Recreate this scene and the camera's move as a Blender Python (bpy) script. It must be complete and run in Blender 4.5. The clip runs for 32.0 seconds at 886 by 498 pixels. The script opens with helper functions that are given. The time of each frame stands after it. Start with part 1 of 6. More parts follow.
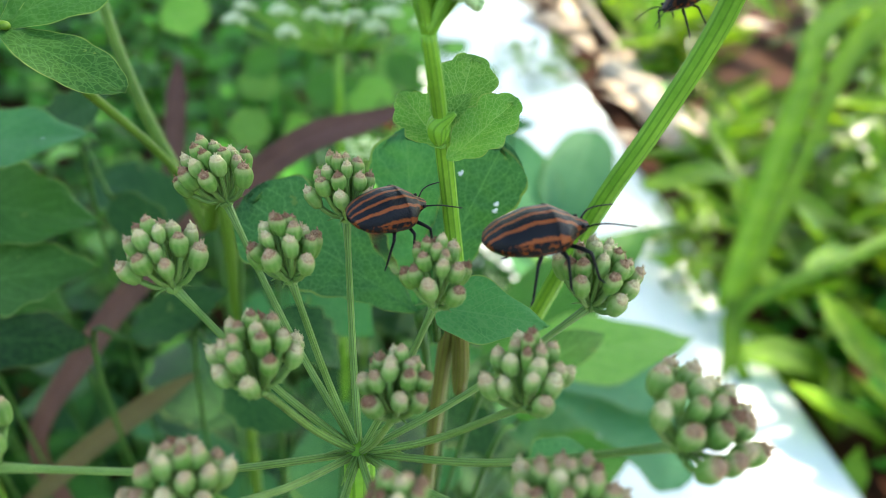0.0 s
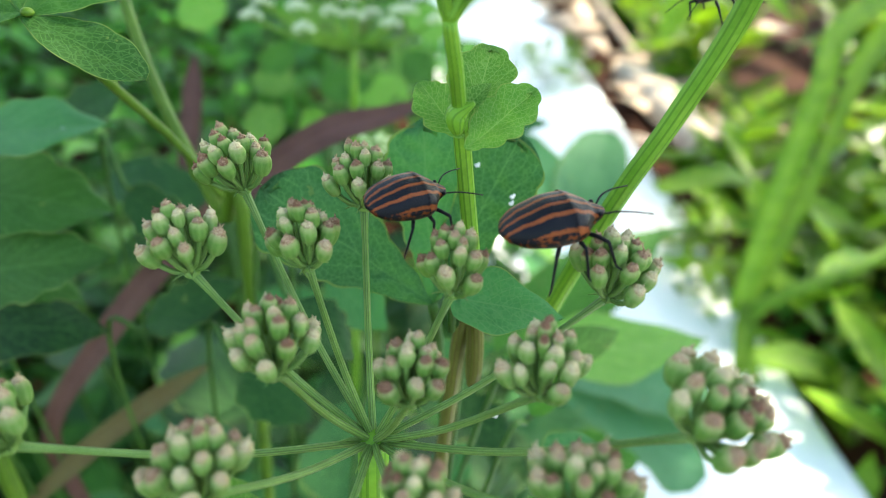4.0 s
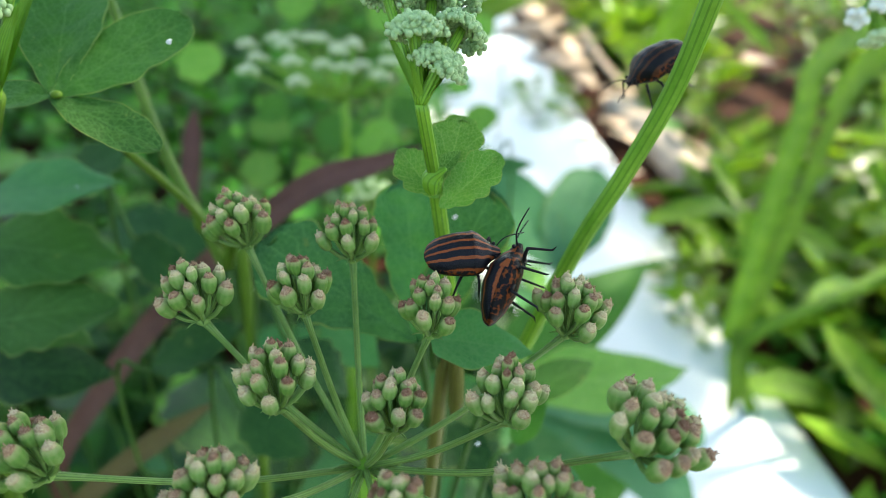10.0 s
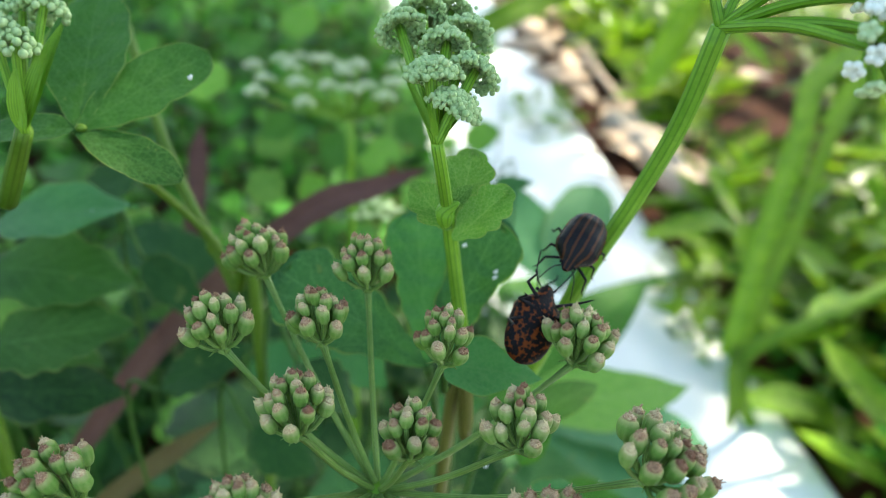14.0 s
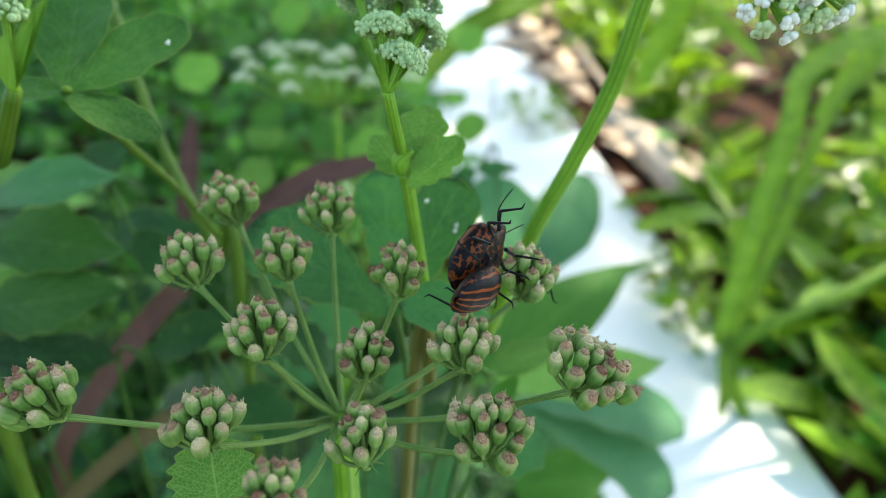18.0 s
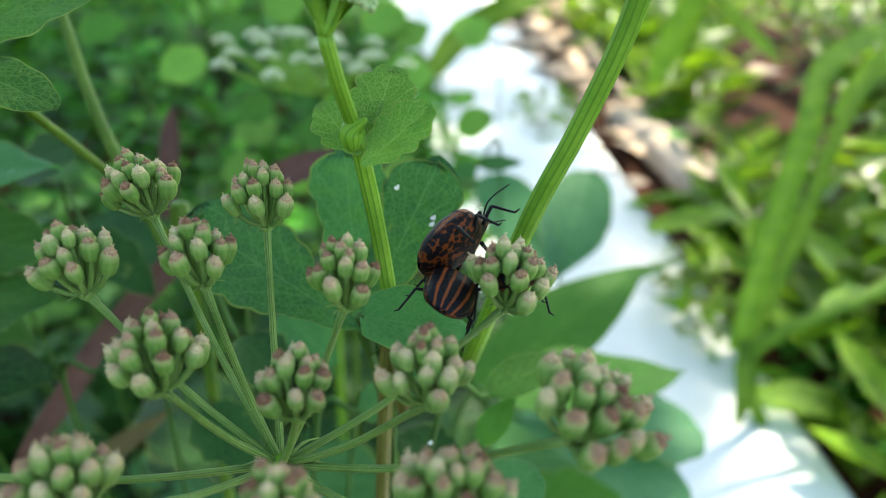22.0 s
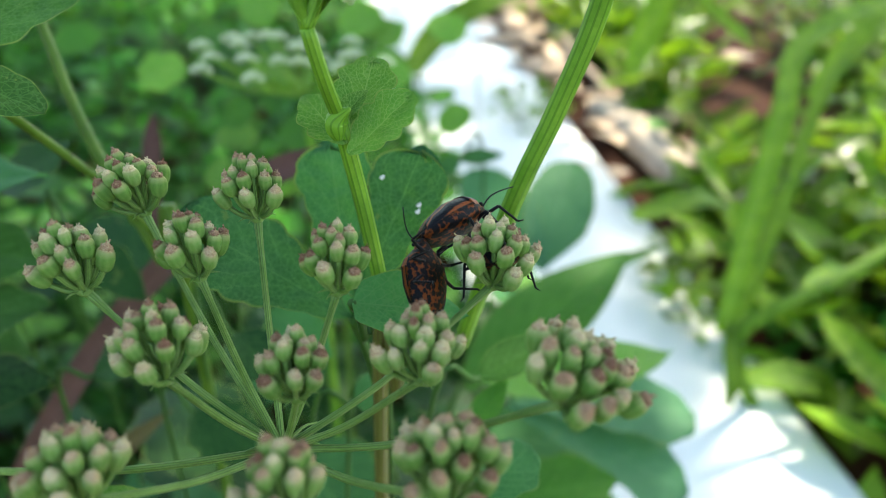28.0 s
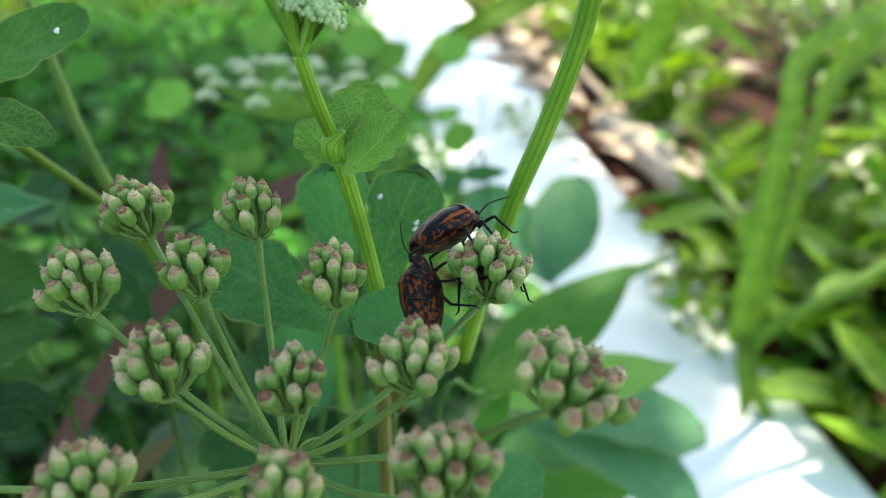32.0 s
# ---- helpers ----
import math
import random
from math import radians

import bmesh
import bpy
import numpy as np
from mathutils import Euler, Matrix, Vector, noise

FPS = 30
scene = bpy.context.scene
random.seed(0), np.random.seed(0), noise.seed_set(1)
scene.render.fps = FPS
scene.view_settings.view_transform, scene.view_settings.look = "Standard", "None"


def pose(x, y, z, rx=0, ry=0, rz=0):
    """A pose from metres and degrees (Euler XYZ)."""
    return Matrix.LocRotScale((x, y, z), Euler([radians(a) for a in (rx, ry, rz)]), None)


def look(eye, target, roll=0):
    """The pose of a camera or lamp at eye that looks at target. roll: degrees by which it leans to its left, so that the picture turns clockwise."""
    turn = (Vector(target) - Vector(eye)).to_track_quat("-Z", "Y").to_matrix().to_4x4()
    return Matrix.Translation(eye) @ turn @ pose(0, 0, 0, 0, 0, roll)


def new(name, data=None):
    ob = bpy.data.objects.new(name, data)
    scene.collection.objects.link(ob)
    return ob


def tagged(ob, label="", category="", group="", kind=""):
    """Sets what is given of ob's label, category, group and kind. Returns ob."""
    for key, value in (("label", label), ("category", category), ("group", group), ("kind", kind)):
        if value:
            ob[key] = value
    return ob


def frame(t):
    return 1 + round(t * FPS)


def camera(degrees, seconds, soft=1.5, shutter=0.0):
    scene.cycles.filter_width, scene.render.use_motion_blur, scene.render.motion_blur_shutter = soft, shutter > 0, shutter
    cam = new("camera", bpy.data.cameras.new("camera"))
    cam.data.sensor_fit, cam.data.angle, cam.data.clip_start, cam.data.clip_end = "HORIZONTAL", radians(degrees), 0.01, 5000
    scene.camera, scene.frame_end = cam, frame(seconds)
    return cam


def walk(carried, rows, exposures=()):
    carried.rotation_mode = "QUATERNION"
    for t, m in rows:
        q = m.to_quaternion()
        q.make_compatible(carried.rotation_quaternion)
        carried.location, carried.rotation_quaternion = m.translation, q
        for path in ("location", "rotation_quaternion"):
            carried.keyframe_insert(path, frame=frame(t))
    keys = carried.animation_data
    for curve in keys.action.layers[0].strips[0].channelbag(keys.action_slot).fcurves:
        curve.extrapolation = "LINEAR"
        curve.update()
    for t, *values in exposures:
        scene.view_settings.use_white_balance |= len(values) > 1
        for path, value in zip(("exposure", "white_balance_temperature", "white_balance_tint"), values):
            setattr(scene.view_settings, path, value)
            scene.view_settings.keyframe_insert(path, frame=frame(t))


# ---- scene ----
# the clip's walk round the seed heads
cam = camera(63.7, 32.0, soft=0.65)
cam.data.dof.use_dof = True
cam.data.dof.focus_distance = 0.082
cam.data.dof.aperture_fstop = 18.0
PATH = [
    (0, (0.02245, 0.02636, 0.54016), (0.0281, 1.7278, -0.5110), 6.36),
    (0.5, (0.02233, 0.02616, 0.54036), (0.0352, 1.7314, -0.5046), 6.67),
    (1, (0.02225, 0.02605, 0.53984), (0.0314, 1.7288, -0.5092), 6.67),
    (1.5, (0.02348, 0.02794, 0.53790), (0.0354, 1.7310, -0.5106), 6.69),
    (2, (0.02253, 0.02737, 0.53809), (0.0148, 1.7206, -0.5263), 6.46),
    (2.5, (0.02128, 0.02485, 0.54031), (0.0194, 1.7249, -0.5132), 6.76),
    (3, (0.02151, 0.02507, 0.54125), (0.0025, 1.7294, -0.5051), 6.58),
    (3.5, (0.02202, 0.02561, 0.53895), (-0.0039, 1.7279, -0.5106), 6.44),
    (5.5, (0.01910, 0.02434, 0.53975), (0.0005, 1.7231, -0.5156), 7.63),
    (6, (0.01727, 0.02269, 0.53949), (-0.0050, 1.7382, -0.4883), 7.71),
    (6.5, (0.01691, 0.02157, 0.53917), (-0.0095, 1.7333, -0.4949), 7.56),
    (7, (0.02059, 0.01892, 0.54405), (0.0065, 1.7464, -0.4637), 6.93),
    (7.5, (0.02421, 0.01790, 0.54404), (0.0153, 1.7575, -0.4427), 6.03),
    (8, (0.02401, 0.01587, 0.54426), (0.0064, 1.7587, -0.4366), 5.43),
    (8.5, (0.02536, 0.01670, 0.54609), (0.0177, 1.7639, -0.4271), 5.20),
    (9, (0.02452, 0.01703, 0.54628), (0.0118, 1.7628, -0.4295), 5.29),
    (9.5, (0.02380, 0.01593, 0.54913), (0.0048, 1.7664, -0.4181), 5.55),
    (10, (0.02410, 0.01674, 0.54650), (-0.0010, 1.7661, -0.4225), 5.39),
    (10.5, (0.02345, 0.01768, 0.54857), (-0.0077, 1.7687, -0.4174), 5.67),
    (11, (0.02102, 0.01754, 0.54927), (-0.0171, 1.7696, -0.4145), 5.95),
    (11.5, (0.02280, 0.01622, 0.54930), (-0.0077, 1.7699, -0.4117), 5.82),
    (12, (0.02490, 0.01646, 0.54916), (0.0042, 1.7793, -0.3953), 5.57),
    (12.5, (0.02485, 0.01552, 0.54820), (0.0049, 1.7769, -0.3991), 5.48),
    (13, (0.02377, 0.01609, 0.54905), (0.0004, 1.7785, -0.3961), 5.56),
    (13.5, (0.02347, 0.01559, 0.54982), (-0.0015, 1.7807, -0.3903), 5.55),
    (14, (0.02209, 0.01508, 0.55004), (-0.0030, 1.7801, -0.3902), 5.55),
    (14.5, (0.02461, 0.01417, 0.54825), (0.0057, 1.7769, -0.3963), 5.54),
    (16.5, (0.02586, 0.01016, 0.54942), (-0.0148, 1.7733, -0.3939), 5.13),
    (17, (0.02791, 0.00674, 0.55157), (-0.0092, 1.7693, -0.3930), 5.11),
    (17.5, (0.02792, 0.00584, 0.55036), (-0.0009, 1.7707, -0.3901), 5.03),
    (18, (0.02905, 0.00449, 0.54749), (0.0047, 1.7712, -0.3896), 5.07),
    (18.5, (0.03226, 0.01172, 0.54268), (0.0117, 1.7749, -0.4011), 4.91),
    (19, (0.03488, 0.01805, 0.54062), (0.0203, 1.7780, -0.4093), 4.80),
    (19.5, (0.03584, 0.02122, 0.53806), (0.0187, 1.7754, -0.4224), 4.77),
    (20, (0.03598, 0.02353, 0.53795), (0.0129, 1.7777, -0.4225), 4.48),
    (20.5, (0.03377, 0.02286, 0.54233), (-0.0118, 1.7831, -0.4060), 4.22),
    (21, (0.03433, 0.02162, 0.54109), (-0.0271, 1.7848, -0.4009), 4.10),
    (21.5, (0.03254, 0.02272, 0.53787), (-0.0345, 1.7878, -0.4002), 4.43),
    (22, (0.03403, 0.02454, 0.53666), (-0.0225, 1.7928, -0.3961), 4.42),
    (22.5, (0.03656, 0.02683, 0.53704), (-0.0045, 1.7964, -0.3941), 4.38),
    (23, (0.03294, 0.02589, 0.53705), (-0.0126, 1.7930, -0.3984), 4.30),
    (23.5, (0.03143, 0.02341, 0.53762), (-0.0036, 1.7899, -0.3995), 4.42),
    (24, (0.03305, 0.02297, 0.53729), (0.0191, 1.7916, -0.3964), 4.29),
    (24.5, (0.03420, 0.02069, 0.54293), (0.0341, 1.7947, -0.3806), 4.18),
    (25, (0.03136, 0.01790, 0.54254), (0.0182, 1.7910, -0.3827), 4.06),
    (25.5, (0.02974, 0.01733, 0.54200), (0.0076, 1.7931, -0.3778), 3.88),
    (26, (0.02909, 0.01992, 0.53706), (0.0009, 1.7916, -0.3905), 3.87),
    (26.5, (0.03223, 0.01888, 0.53821), (0.0181, 1.7873, -0.3959), 3.49),
    (28.5, (0.03434, 0.02186, 0.53581), (0.0140, 1.7911, -0.3965), 2.03),
    (29, (0.03467, 0.01921, 0.53707), (0.0178, 1.7906, -0.3912), 1.75),
    (29.5, (0.03344, 0.01908, 0.53918), (0.0175, 1.7968, -0.3770), 2.07),
    (30, (0.03343, 0.02154, 0.53604), (0.0113, 1.8025, -0.3738), 1.82),
    (30.5, (0.03388, 0.02374, 0.53472), (-0.0065, 1.8065, -0.3709), 1.32),
    (31, (0.03447, 0.02282, 0.53574), (-0.0064, 1.8044, -0.3723), 1.36),
    (31.5, (0.03425, 0.02065, 0.53740), (-0.0098, 1.8060, -0.3630), 1.08),
    (32, (0.03593, 0.01926, 0.53705), (-0.0121, 1.8100, -0.3523), 0.55),
]
EXPOSURE = 2.0
walk(cam, [(t, look(eye, target, roll)) for t, eye, target, roll in PATH], exposures=[(0.0, EXPOSURE + 0.40, 7300, 5), (6.7, EXPOSURE + 0.45, 7300, 5), (8.5, EXPOSURE + 0.12, 7300, 5), (32.0, EXPOSURE + 0.04, 7300, 5)])

# ---- light: sun from the far right, sky, unseen shading tree crowns added overhead (built below) ----
SUN = Vector((0.45, 0.50, 0.74)).normalized()
world = bpy.data.worlds.new("sky")
scene.world = world
world.use_nodes = True
wn = world.node_tree.nodes
sky = wn.new("ShaderNodeTexSky")
sky.sky_type = "NISHITA"
sky.sun_disc = False
sky.sun_elevation = math.asin(SUN.z)
sky.sun_rotation = math.atan2(SUN.x, SUN.y)
wn["Background"].inputs["Strength"].default_value = 0.15
world.node_tree.links.new(sky.outputs[0], wn["Background"].inputs[0])
sun = new("sun", bpy.data.lights.new("sun", "SUN"))
sun.data.energy, sun.data.angle, sun.data.color = 3.2, radians(0.6), (1.0, 0.95, 0.86)
sun.matrix_world = look(SUN * 5, (0, 0, 0))

# ---- materials ----


def material(name, rough=0.5, spec=0.5):
    m = bpy.data.materials.new(name)
    m.use_nodes = True
    n, l = m.node_tree.nodes, m.node_tree.links
    b = n["Principled BSDF"]
    b.inputs["Roughness"].default_value = rough
    b.inputs["Specular IOR Level"].default_value = spec
    return m, n, l, b


def noise_tex(n, l, coord, scale, detail=4, rough=0.55):
    x = n.new("ShaderNodeTexNoise")
    x.inputs["Scale"].default_value, x.inputs["Detail"].default_value, x.inputs["Roughness"].default_value = scale, detail, rough
    l.new(coord, x.inputs["Vector"])
    return x.outputs["Fac"]


def ramp(n, l, fac, stops):
    r = n.new("ShaderNodeValToRGB")
    e = r.color_ramp.elements
    while len(e) < len(stops):
        e.new(0.5)
    for k, (p, c) in zip(e, stops):
        k.position, k.color = p, (*c, 1)
    l.new(fac, r.inputs[0])
    return r.outputs[0]


def calc(n, l, op, a, b=0.0, c=None):
    x = n.new("ShaderNodeMath")
    x.operation = op
    for i, v in enumerate((a, b) if c is None else (a, b, c)):
        if isinstance(v, (int, float)):
            x.inputs[i].default_value = v
        else:
            l.new(v, x.inputs[i])
    return x.outputs[0]


def blend(n, l, fac, a, b, how="MIX"):
    x = n.new("ShaderNodeMix")
    x.data_type, x.blend_type = "RGBA", how
    for sock, v in ((x.inputs[0], fac), (x.inputs[6], a), (x.inputs[7], b)):
        if isinstance(v, (int, float)):
            sock.default_value = v
        elif isinstance(v, tuple):
            sock.default_value = (*v, 1)
        else:
            l.new(v, sock)
    return x.outputs[2]


def bump(n, l, b, height, strength, dist):
    x = n.new("ShaderNodeBump")
    x.inputs["Strength"].default_value, x.inputs["Distance"].default_value = strength, dist
    l.new(height, x.inputs["Height"])
    l.new(x.outputs[0], b.inputs["Normal"])


def coords(n, which="Object"):
    return n.new("ShaderNodeTexCoord").outputs[which]


def split(n, l, vec):
    x = n.new("ShaderNodeSeparateXYZ")
    l.new(vec, x.inputs[0])
    return x.outputs


def leaf_material(name, dark, mid, vein, scale, through_light=0.35, rough=0.45, veins=True, per="object", spots=0.0):
    """A leaf blade: two scales of mottling, pale veins along the blade's UV, some light let through."""
    m, n, l, b = material(name, rough + 0.1, 0.2)
    ob = coords(n)
    uv = split(n, l, coords(n, "UV"))
    big, fine = noise_tex(n, l, ob, scale), noise_tex(n, l, ob, scale * 9, 3)
    colour = ramp(n, l, calc(n, l, "ADD", calc(n, l, "MULTIPLY", big, 0.65), calc(n, l, "MULTIPLY", fine, 0.35)), [(0.3, dark), (0.7, mid)])
    if per == "object":
        rnd = n.new("ShaderNodeObjectInfo").outputs["Random"]
    else:
        rnd = n.new("ShaderNodeNewGeometry").outputs["Random Per Island"]
    shade = calc(n, l, "MULTIPLY_ADD", rnd, 0.7, 0.65) if per == "object" else calc(n, l, "MULTIPLY_ADD", rnd, 1.1, 0.3)
    grey = n.new("ShaderNodeCombineColor")
    for i in range(3):
        l.new(shade, grey.inputs[i])
    colour = blend(n, l, 1.0, colour, grey.outputs[0], "MULTIPLY")
    if not veins and per == "object":
        streak = calc(n, l, "SINE", calc(n, l, "MULTIPLY", calc(n, l, "ADD", uv[1], calc(n, l, "MULTIPLY", big, 0.05)), 75.0))
        colour = blend(n, l, calc(n, l, "MULTIPLY_ADD", streak, 0.14, 0.14), colour, tuple(c * 0.45 for c in dark))
        rib = calc(n, l, "LESS_THAN", calc(n, l, "ABSOLUTE", calc(n, l, "SUBTRACT", uv[1], 0.5)), 0.03)
        colour = blend(n, l, calc(n, l, "MULTIPLY", rib, 0.6), colour, vein)
        bump(n, l, b, streak, 0.4, 0.0006)
    if veins:
        side = calc(n, l, "ABSOLUTE", calc(n, l, "SUBTRACT", uv[1], 0.5))
        mid_rib = calc(n, l, "LESS_THAN", side, 0.012)
        wob = calc(n, l, "MULTIPLY", noise_tex(n, l, ob, scale * 3), 0.12)
        run = calc(n, l, "ADD", calc(n, l, "SUBTRACT", uv[0], calc(n, l, "MULTIPLY", side, 0.75)), wob)
        saw = calc(n, l, "FRACT", calc(n, l, "MULTIPLY", run, 7.0))
        lateral = calc(n, l, "LESS_THAN", calc(n, l, "ABSOLUTE", calc(n, l, "SUBTRACT", saw, 0.5)), 0.035)
        net = n.new("ShaderNodeTexVoronoi")
        net.feature = "DISTANCE_TO_EDGE"
        net.inputs["Scale"].default_value = scale * 7
        l.new(ob, net.inputs["Vector"])
        mesh_vein = calc(n, l, "MULTIPLY", calc(n, l, "LESS_THAN", net.outputs["Distance"], 0.07), 0.32)
        fac = calc(n, l, "MAXIMUM", calc(n, l, "MAXIMUM", calc(n, l, "MULTIPLY", mid_rib, 0.55), calc(n, l, "MULTIPLY", lateral, 0.55)), mesh_vein)
        colour = blend(n, l, fac, colour, vein)
        colour = blend(n, l, calc(n, l, "MULTIPLY", calc(n, l, "GREATER_THAN", side, 0.484), 0.6), colour, (0.22, 0.30, 0.07))
        blotch = calc(n, l, "GREATER_THAN", noise_tex(n, l, ob, scale * 1.7, 5), 0.68)
        colour = blend(n, l, calc(n, l, "MULTIPLY", blotch, 0.35), colour, (0.20, 0.26, 0.06))
        bump(n, l, b, calc(n, l, "ADD", fac, calc(n, l, "MULTIPLY", fine, 0.6)), 0.5, 0.0004)
    if spots:
        v = n.new("ShaderNodeTexVoronoi")
        v.inputs["Scale"].default_value = scale * 1.6
        l.new(ob, v.inputs["Vector"])
        colour = blend(n, l, calc(n, l, "LESS_THAN", v.outputs["Distance"], spots), colour, (0.75, 0.8, 0.7))
    l.new(colour, b.inputs["Base Color"])
    t = n.new("ShaderNodeBsdfTranslucent")
    l.new(blend(n, l, 1.0, colour, (1.0, 1.0, 0.45), "MULTIPLY"), t.inputs["Color"])
    mix = n.new("ShaderNodeMixShader")
    mix.inputs[0].default_value = through_light
    l.new(b.outputs[0], mix.inputs[1])
    l.new(t.outputs[0], mix.inputs[2])
    l.new(mix.outputs[0], n["Material Output"].inputs[0])
    return m


def stem_material(name, a, b2, groove, scale=900):
    """Ribbed herb stem: lengthwise pale and dark lines, a little mottling."""
    m, n, l, b = material(name, 0.5, 0.22)
    uv = split(n, l, coords(n, "UV"))
    ob = coords(n)
    nz = noise_tex(n, l, ob, scale * 0.25)
    fine = noise_tex(n, l, ob, scale * 2.5, 3)
    lines = calc(n, l, "SINE", calc(n, l, "MULTIPLY", uv[1], 2 * math.pi * 9))
    colour = ramp(n, l, calc(n, l, "ADD", nz, calc(n, l, "MULTIPLY", calc(n, l, "SUBTRACT", fine, 0.5), 0.35)), [(0.3, a), (0.7, b2)])
    colour = blend(n, l, calc(n, l, "MULTIPLY", calc(n, l, "GREATER_THAN", calc(n, l, "ADD", lines, calc(n, l, "MULTIPLY", nz, 0.5)), 0.85), 0.62), colour, groove)
    l.new(colour, b.inputs["Base Color"])
    b.inputs["Subsurface Weight"].default_value = 0.12
    b.inputs["Subsurface Radius"].default_value = (0.0008, 0.0012, 0.0004)
    bump(n, l, b, calc(n, l, "ADD", lines, fine), 0.3, 0.0001)
    return m


def plain_material(name, a, b2, scale, rough=0.6, bump_h=0.0003, spec=0.4, detail=6):
    m, n, l, b = material(name, rough, spec)
    ob = coords(n)
    f = noise_tex(n, l, ob, scale, detail, 0.65)
    g = noise_tex(n, l, ob, scale * 11, 3)
    mixed = calc(n, l, "ADD", calc(n, l, "MULTIPLY", f, 0.7), calc(n, l, "MULTIPLY", g, 0.3))
    l.new(ramp(n, l, mixed, [(0.32, a), (0.68, b2)]), b.inputs["Base Color"])
    bump(n, l, b, mixed, 0.6, bump_h)
    return m


def fruit_material():
    """Green ribbed fruit, dusted pale, with a mauve-brown crown above a yellowish ring."""
    m, n, l, b = material("young_fruit", 0.62, 0.15)
    ob = coords(n)
    x, y, z = split(n, l, ob)
    rnd = n.new("ShaderNodeObjectInfo").outputs["Random"]
    nz, fine = noise_tex(n, l, ob, 900), noise_tex(n, l, ob, 6500, 4)
    ribs = calc(n, l, "SINE", calc(n, l, "MULTIPLY", calc(n, l, "ARCTAN2", y, x), 8.0))
    tone = calc(n, l, "ADD", calc(n, l, "MULTIPLY", nz, 0.45), calc(n, l, "MULTIPLY", rnd, 0.3))
    tone = calc(n, l, "ADD", tone, calc(n, l, "MULTIPLY", fine, 0.25))
    tone = calc(n, l, "ADD", tone, calc(n, l, "MULTIPLY", ribs, 0.06))
    green = ramp(n, l, tone, [(0.28, (0.085, 0.19, 0.03)), (0.5, (0.13, 0.245, 0.05)), (0.72, (0.19, 0.305, 0.085))])
    cap = ramp(n, l, calc(n, l, "ADD", calc(n, l, "MULTIPLY", fine, 0.65), calc(n, l, "MULTIPLY", rnd, 0.35)),
               [(0.36, (0.17, 0.08, 0.045)), (0.50, (0.38, 0.24, 0.14)), (0.66, (0.52, 0.44, 0.24))])
    edge = calc(n, l, "ADD", z, calc(n, l, "MULTIPLY", calc(n, l, "SUBTRACT", nz, 0.5), 0.0005))
    ring = n.new("ShaderNodeMapRange")
    ring.inputs["From Min"].default_value, ring.inputs["From Max"].default_value = 0.0017, 0.0024
    l.new(edge, ring.inputs["Value"])
    k = n.new("ShaderNodeMapRange")
    k.inputs["From Min"].default_value, k.inputs["From Max"].default_value = 0.00238, 0.00258
    l.new(edge, k.inputs["Value"])
    colour = blend(n, l, calc(n, l, "MULTIPLY", ring.outputs[0], 0.65), green, (0.33, 0.32, 0.13))
    l.new(blend(n, l, k.outputs[0], colour, cap), b.inputs["Base Color"])
    b.inputs["Subsurface Weight"].default_value = 0.08
    b.inputs["Subsurface Radius"].default_value = (0.0006, 0.001, 0.0003)
    bump(n, l, b, calc(n, l, "ADD", calc(n, l, "MULTIPLY", ribs, 0.2), fine), 0.5, 0.00014)
    return m


def stripe_material(name, orange, black):
    """Lengthwise orange and black bands over the back, by the shell's UV."""
    m, n, l, b = material(name, 0.48, 0.16)
    ob = coords(n)
    uv = split(n, l, coords(n, "UV"))
    wob = calc(n, l, "MULTIPLY", calc(n, l, "SUBTRACT", noise_tex(n, l, ob, 700), 0.5), 0.05)
    v = calc(n, l, "ADD", uv[1], wob)
    wave = calc(n, l, "COSINE", calc(n, l, "MULTIPLY", calc(n, l, "SUBTRACT", v, 0.5), 2 * math.pi * 5.0))
    fine = noise_tex(n, l, ob, 6000, 3)
    k = n.new("ShaderNodeMapRange")
    k.inputs["From Min"].default_value, k.inputs["From Max"].default_value = -0.48, -0.70
    l.new(calc(n, l, "ADD", wave, calc(n, l, "MULTIPLY", calc(n, l, "SUBTRACT", fine, 0.5), 0.7)), k.inputs["Value"])
    body = blend(n, l, fine, orange, tuple(c * 0.6 for c in orange))
    l.new(blend(n, l, k.outputs[0], black, body), b.inputs["Base Color"])
    pits = n.new("ShaderNodeTexVoronoi")
    pits.inputs["Scale"].default_value = 4500
    l.new(ob, pits.inputs["Vector"])
    bump(n, l, b, pits.outputs["Distance"], 0.4, 0.00012)
    return m


def spot_material(name, orange, black):
    """Orange underside with crowded black blotches."""
    m, n, l, b = material(name, 0.5, 0.12)
    ob = coords(n)
    vor = n.new("ShaderNodeTexVoronoi")
    vor.inputs["Scale"].default_value = 1500
    l.new(ob, vor.inputs["Vector"])
    fine = noise_tex(n, l, ob, 4000, 3)
    k = n.new("ShaderNodeMapRange")
    k.inputs["From Min"].default_value, k.inputs["From Max"].default_value = 0.56, 0.74
    l.new(calc(n, l, "ADD", vor.outputs["Distance"], calc(n, l, "MULTIPLY", calc(n, l, "SUBTRACT", fine, 0.5), 0.75)), k.inputs["Value"])
    l.new(blend(n, l, k.outputs[0], black, blend(n, l, fine, orange, tuple(c * 0.5 for c in orange))), b.inputs["Base Color"])
    bump(n, l, b, fine, 0.4, 0.00015)
    return m


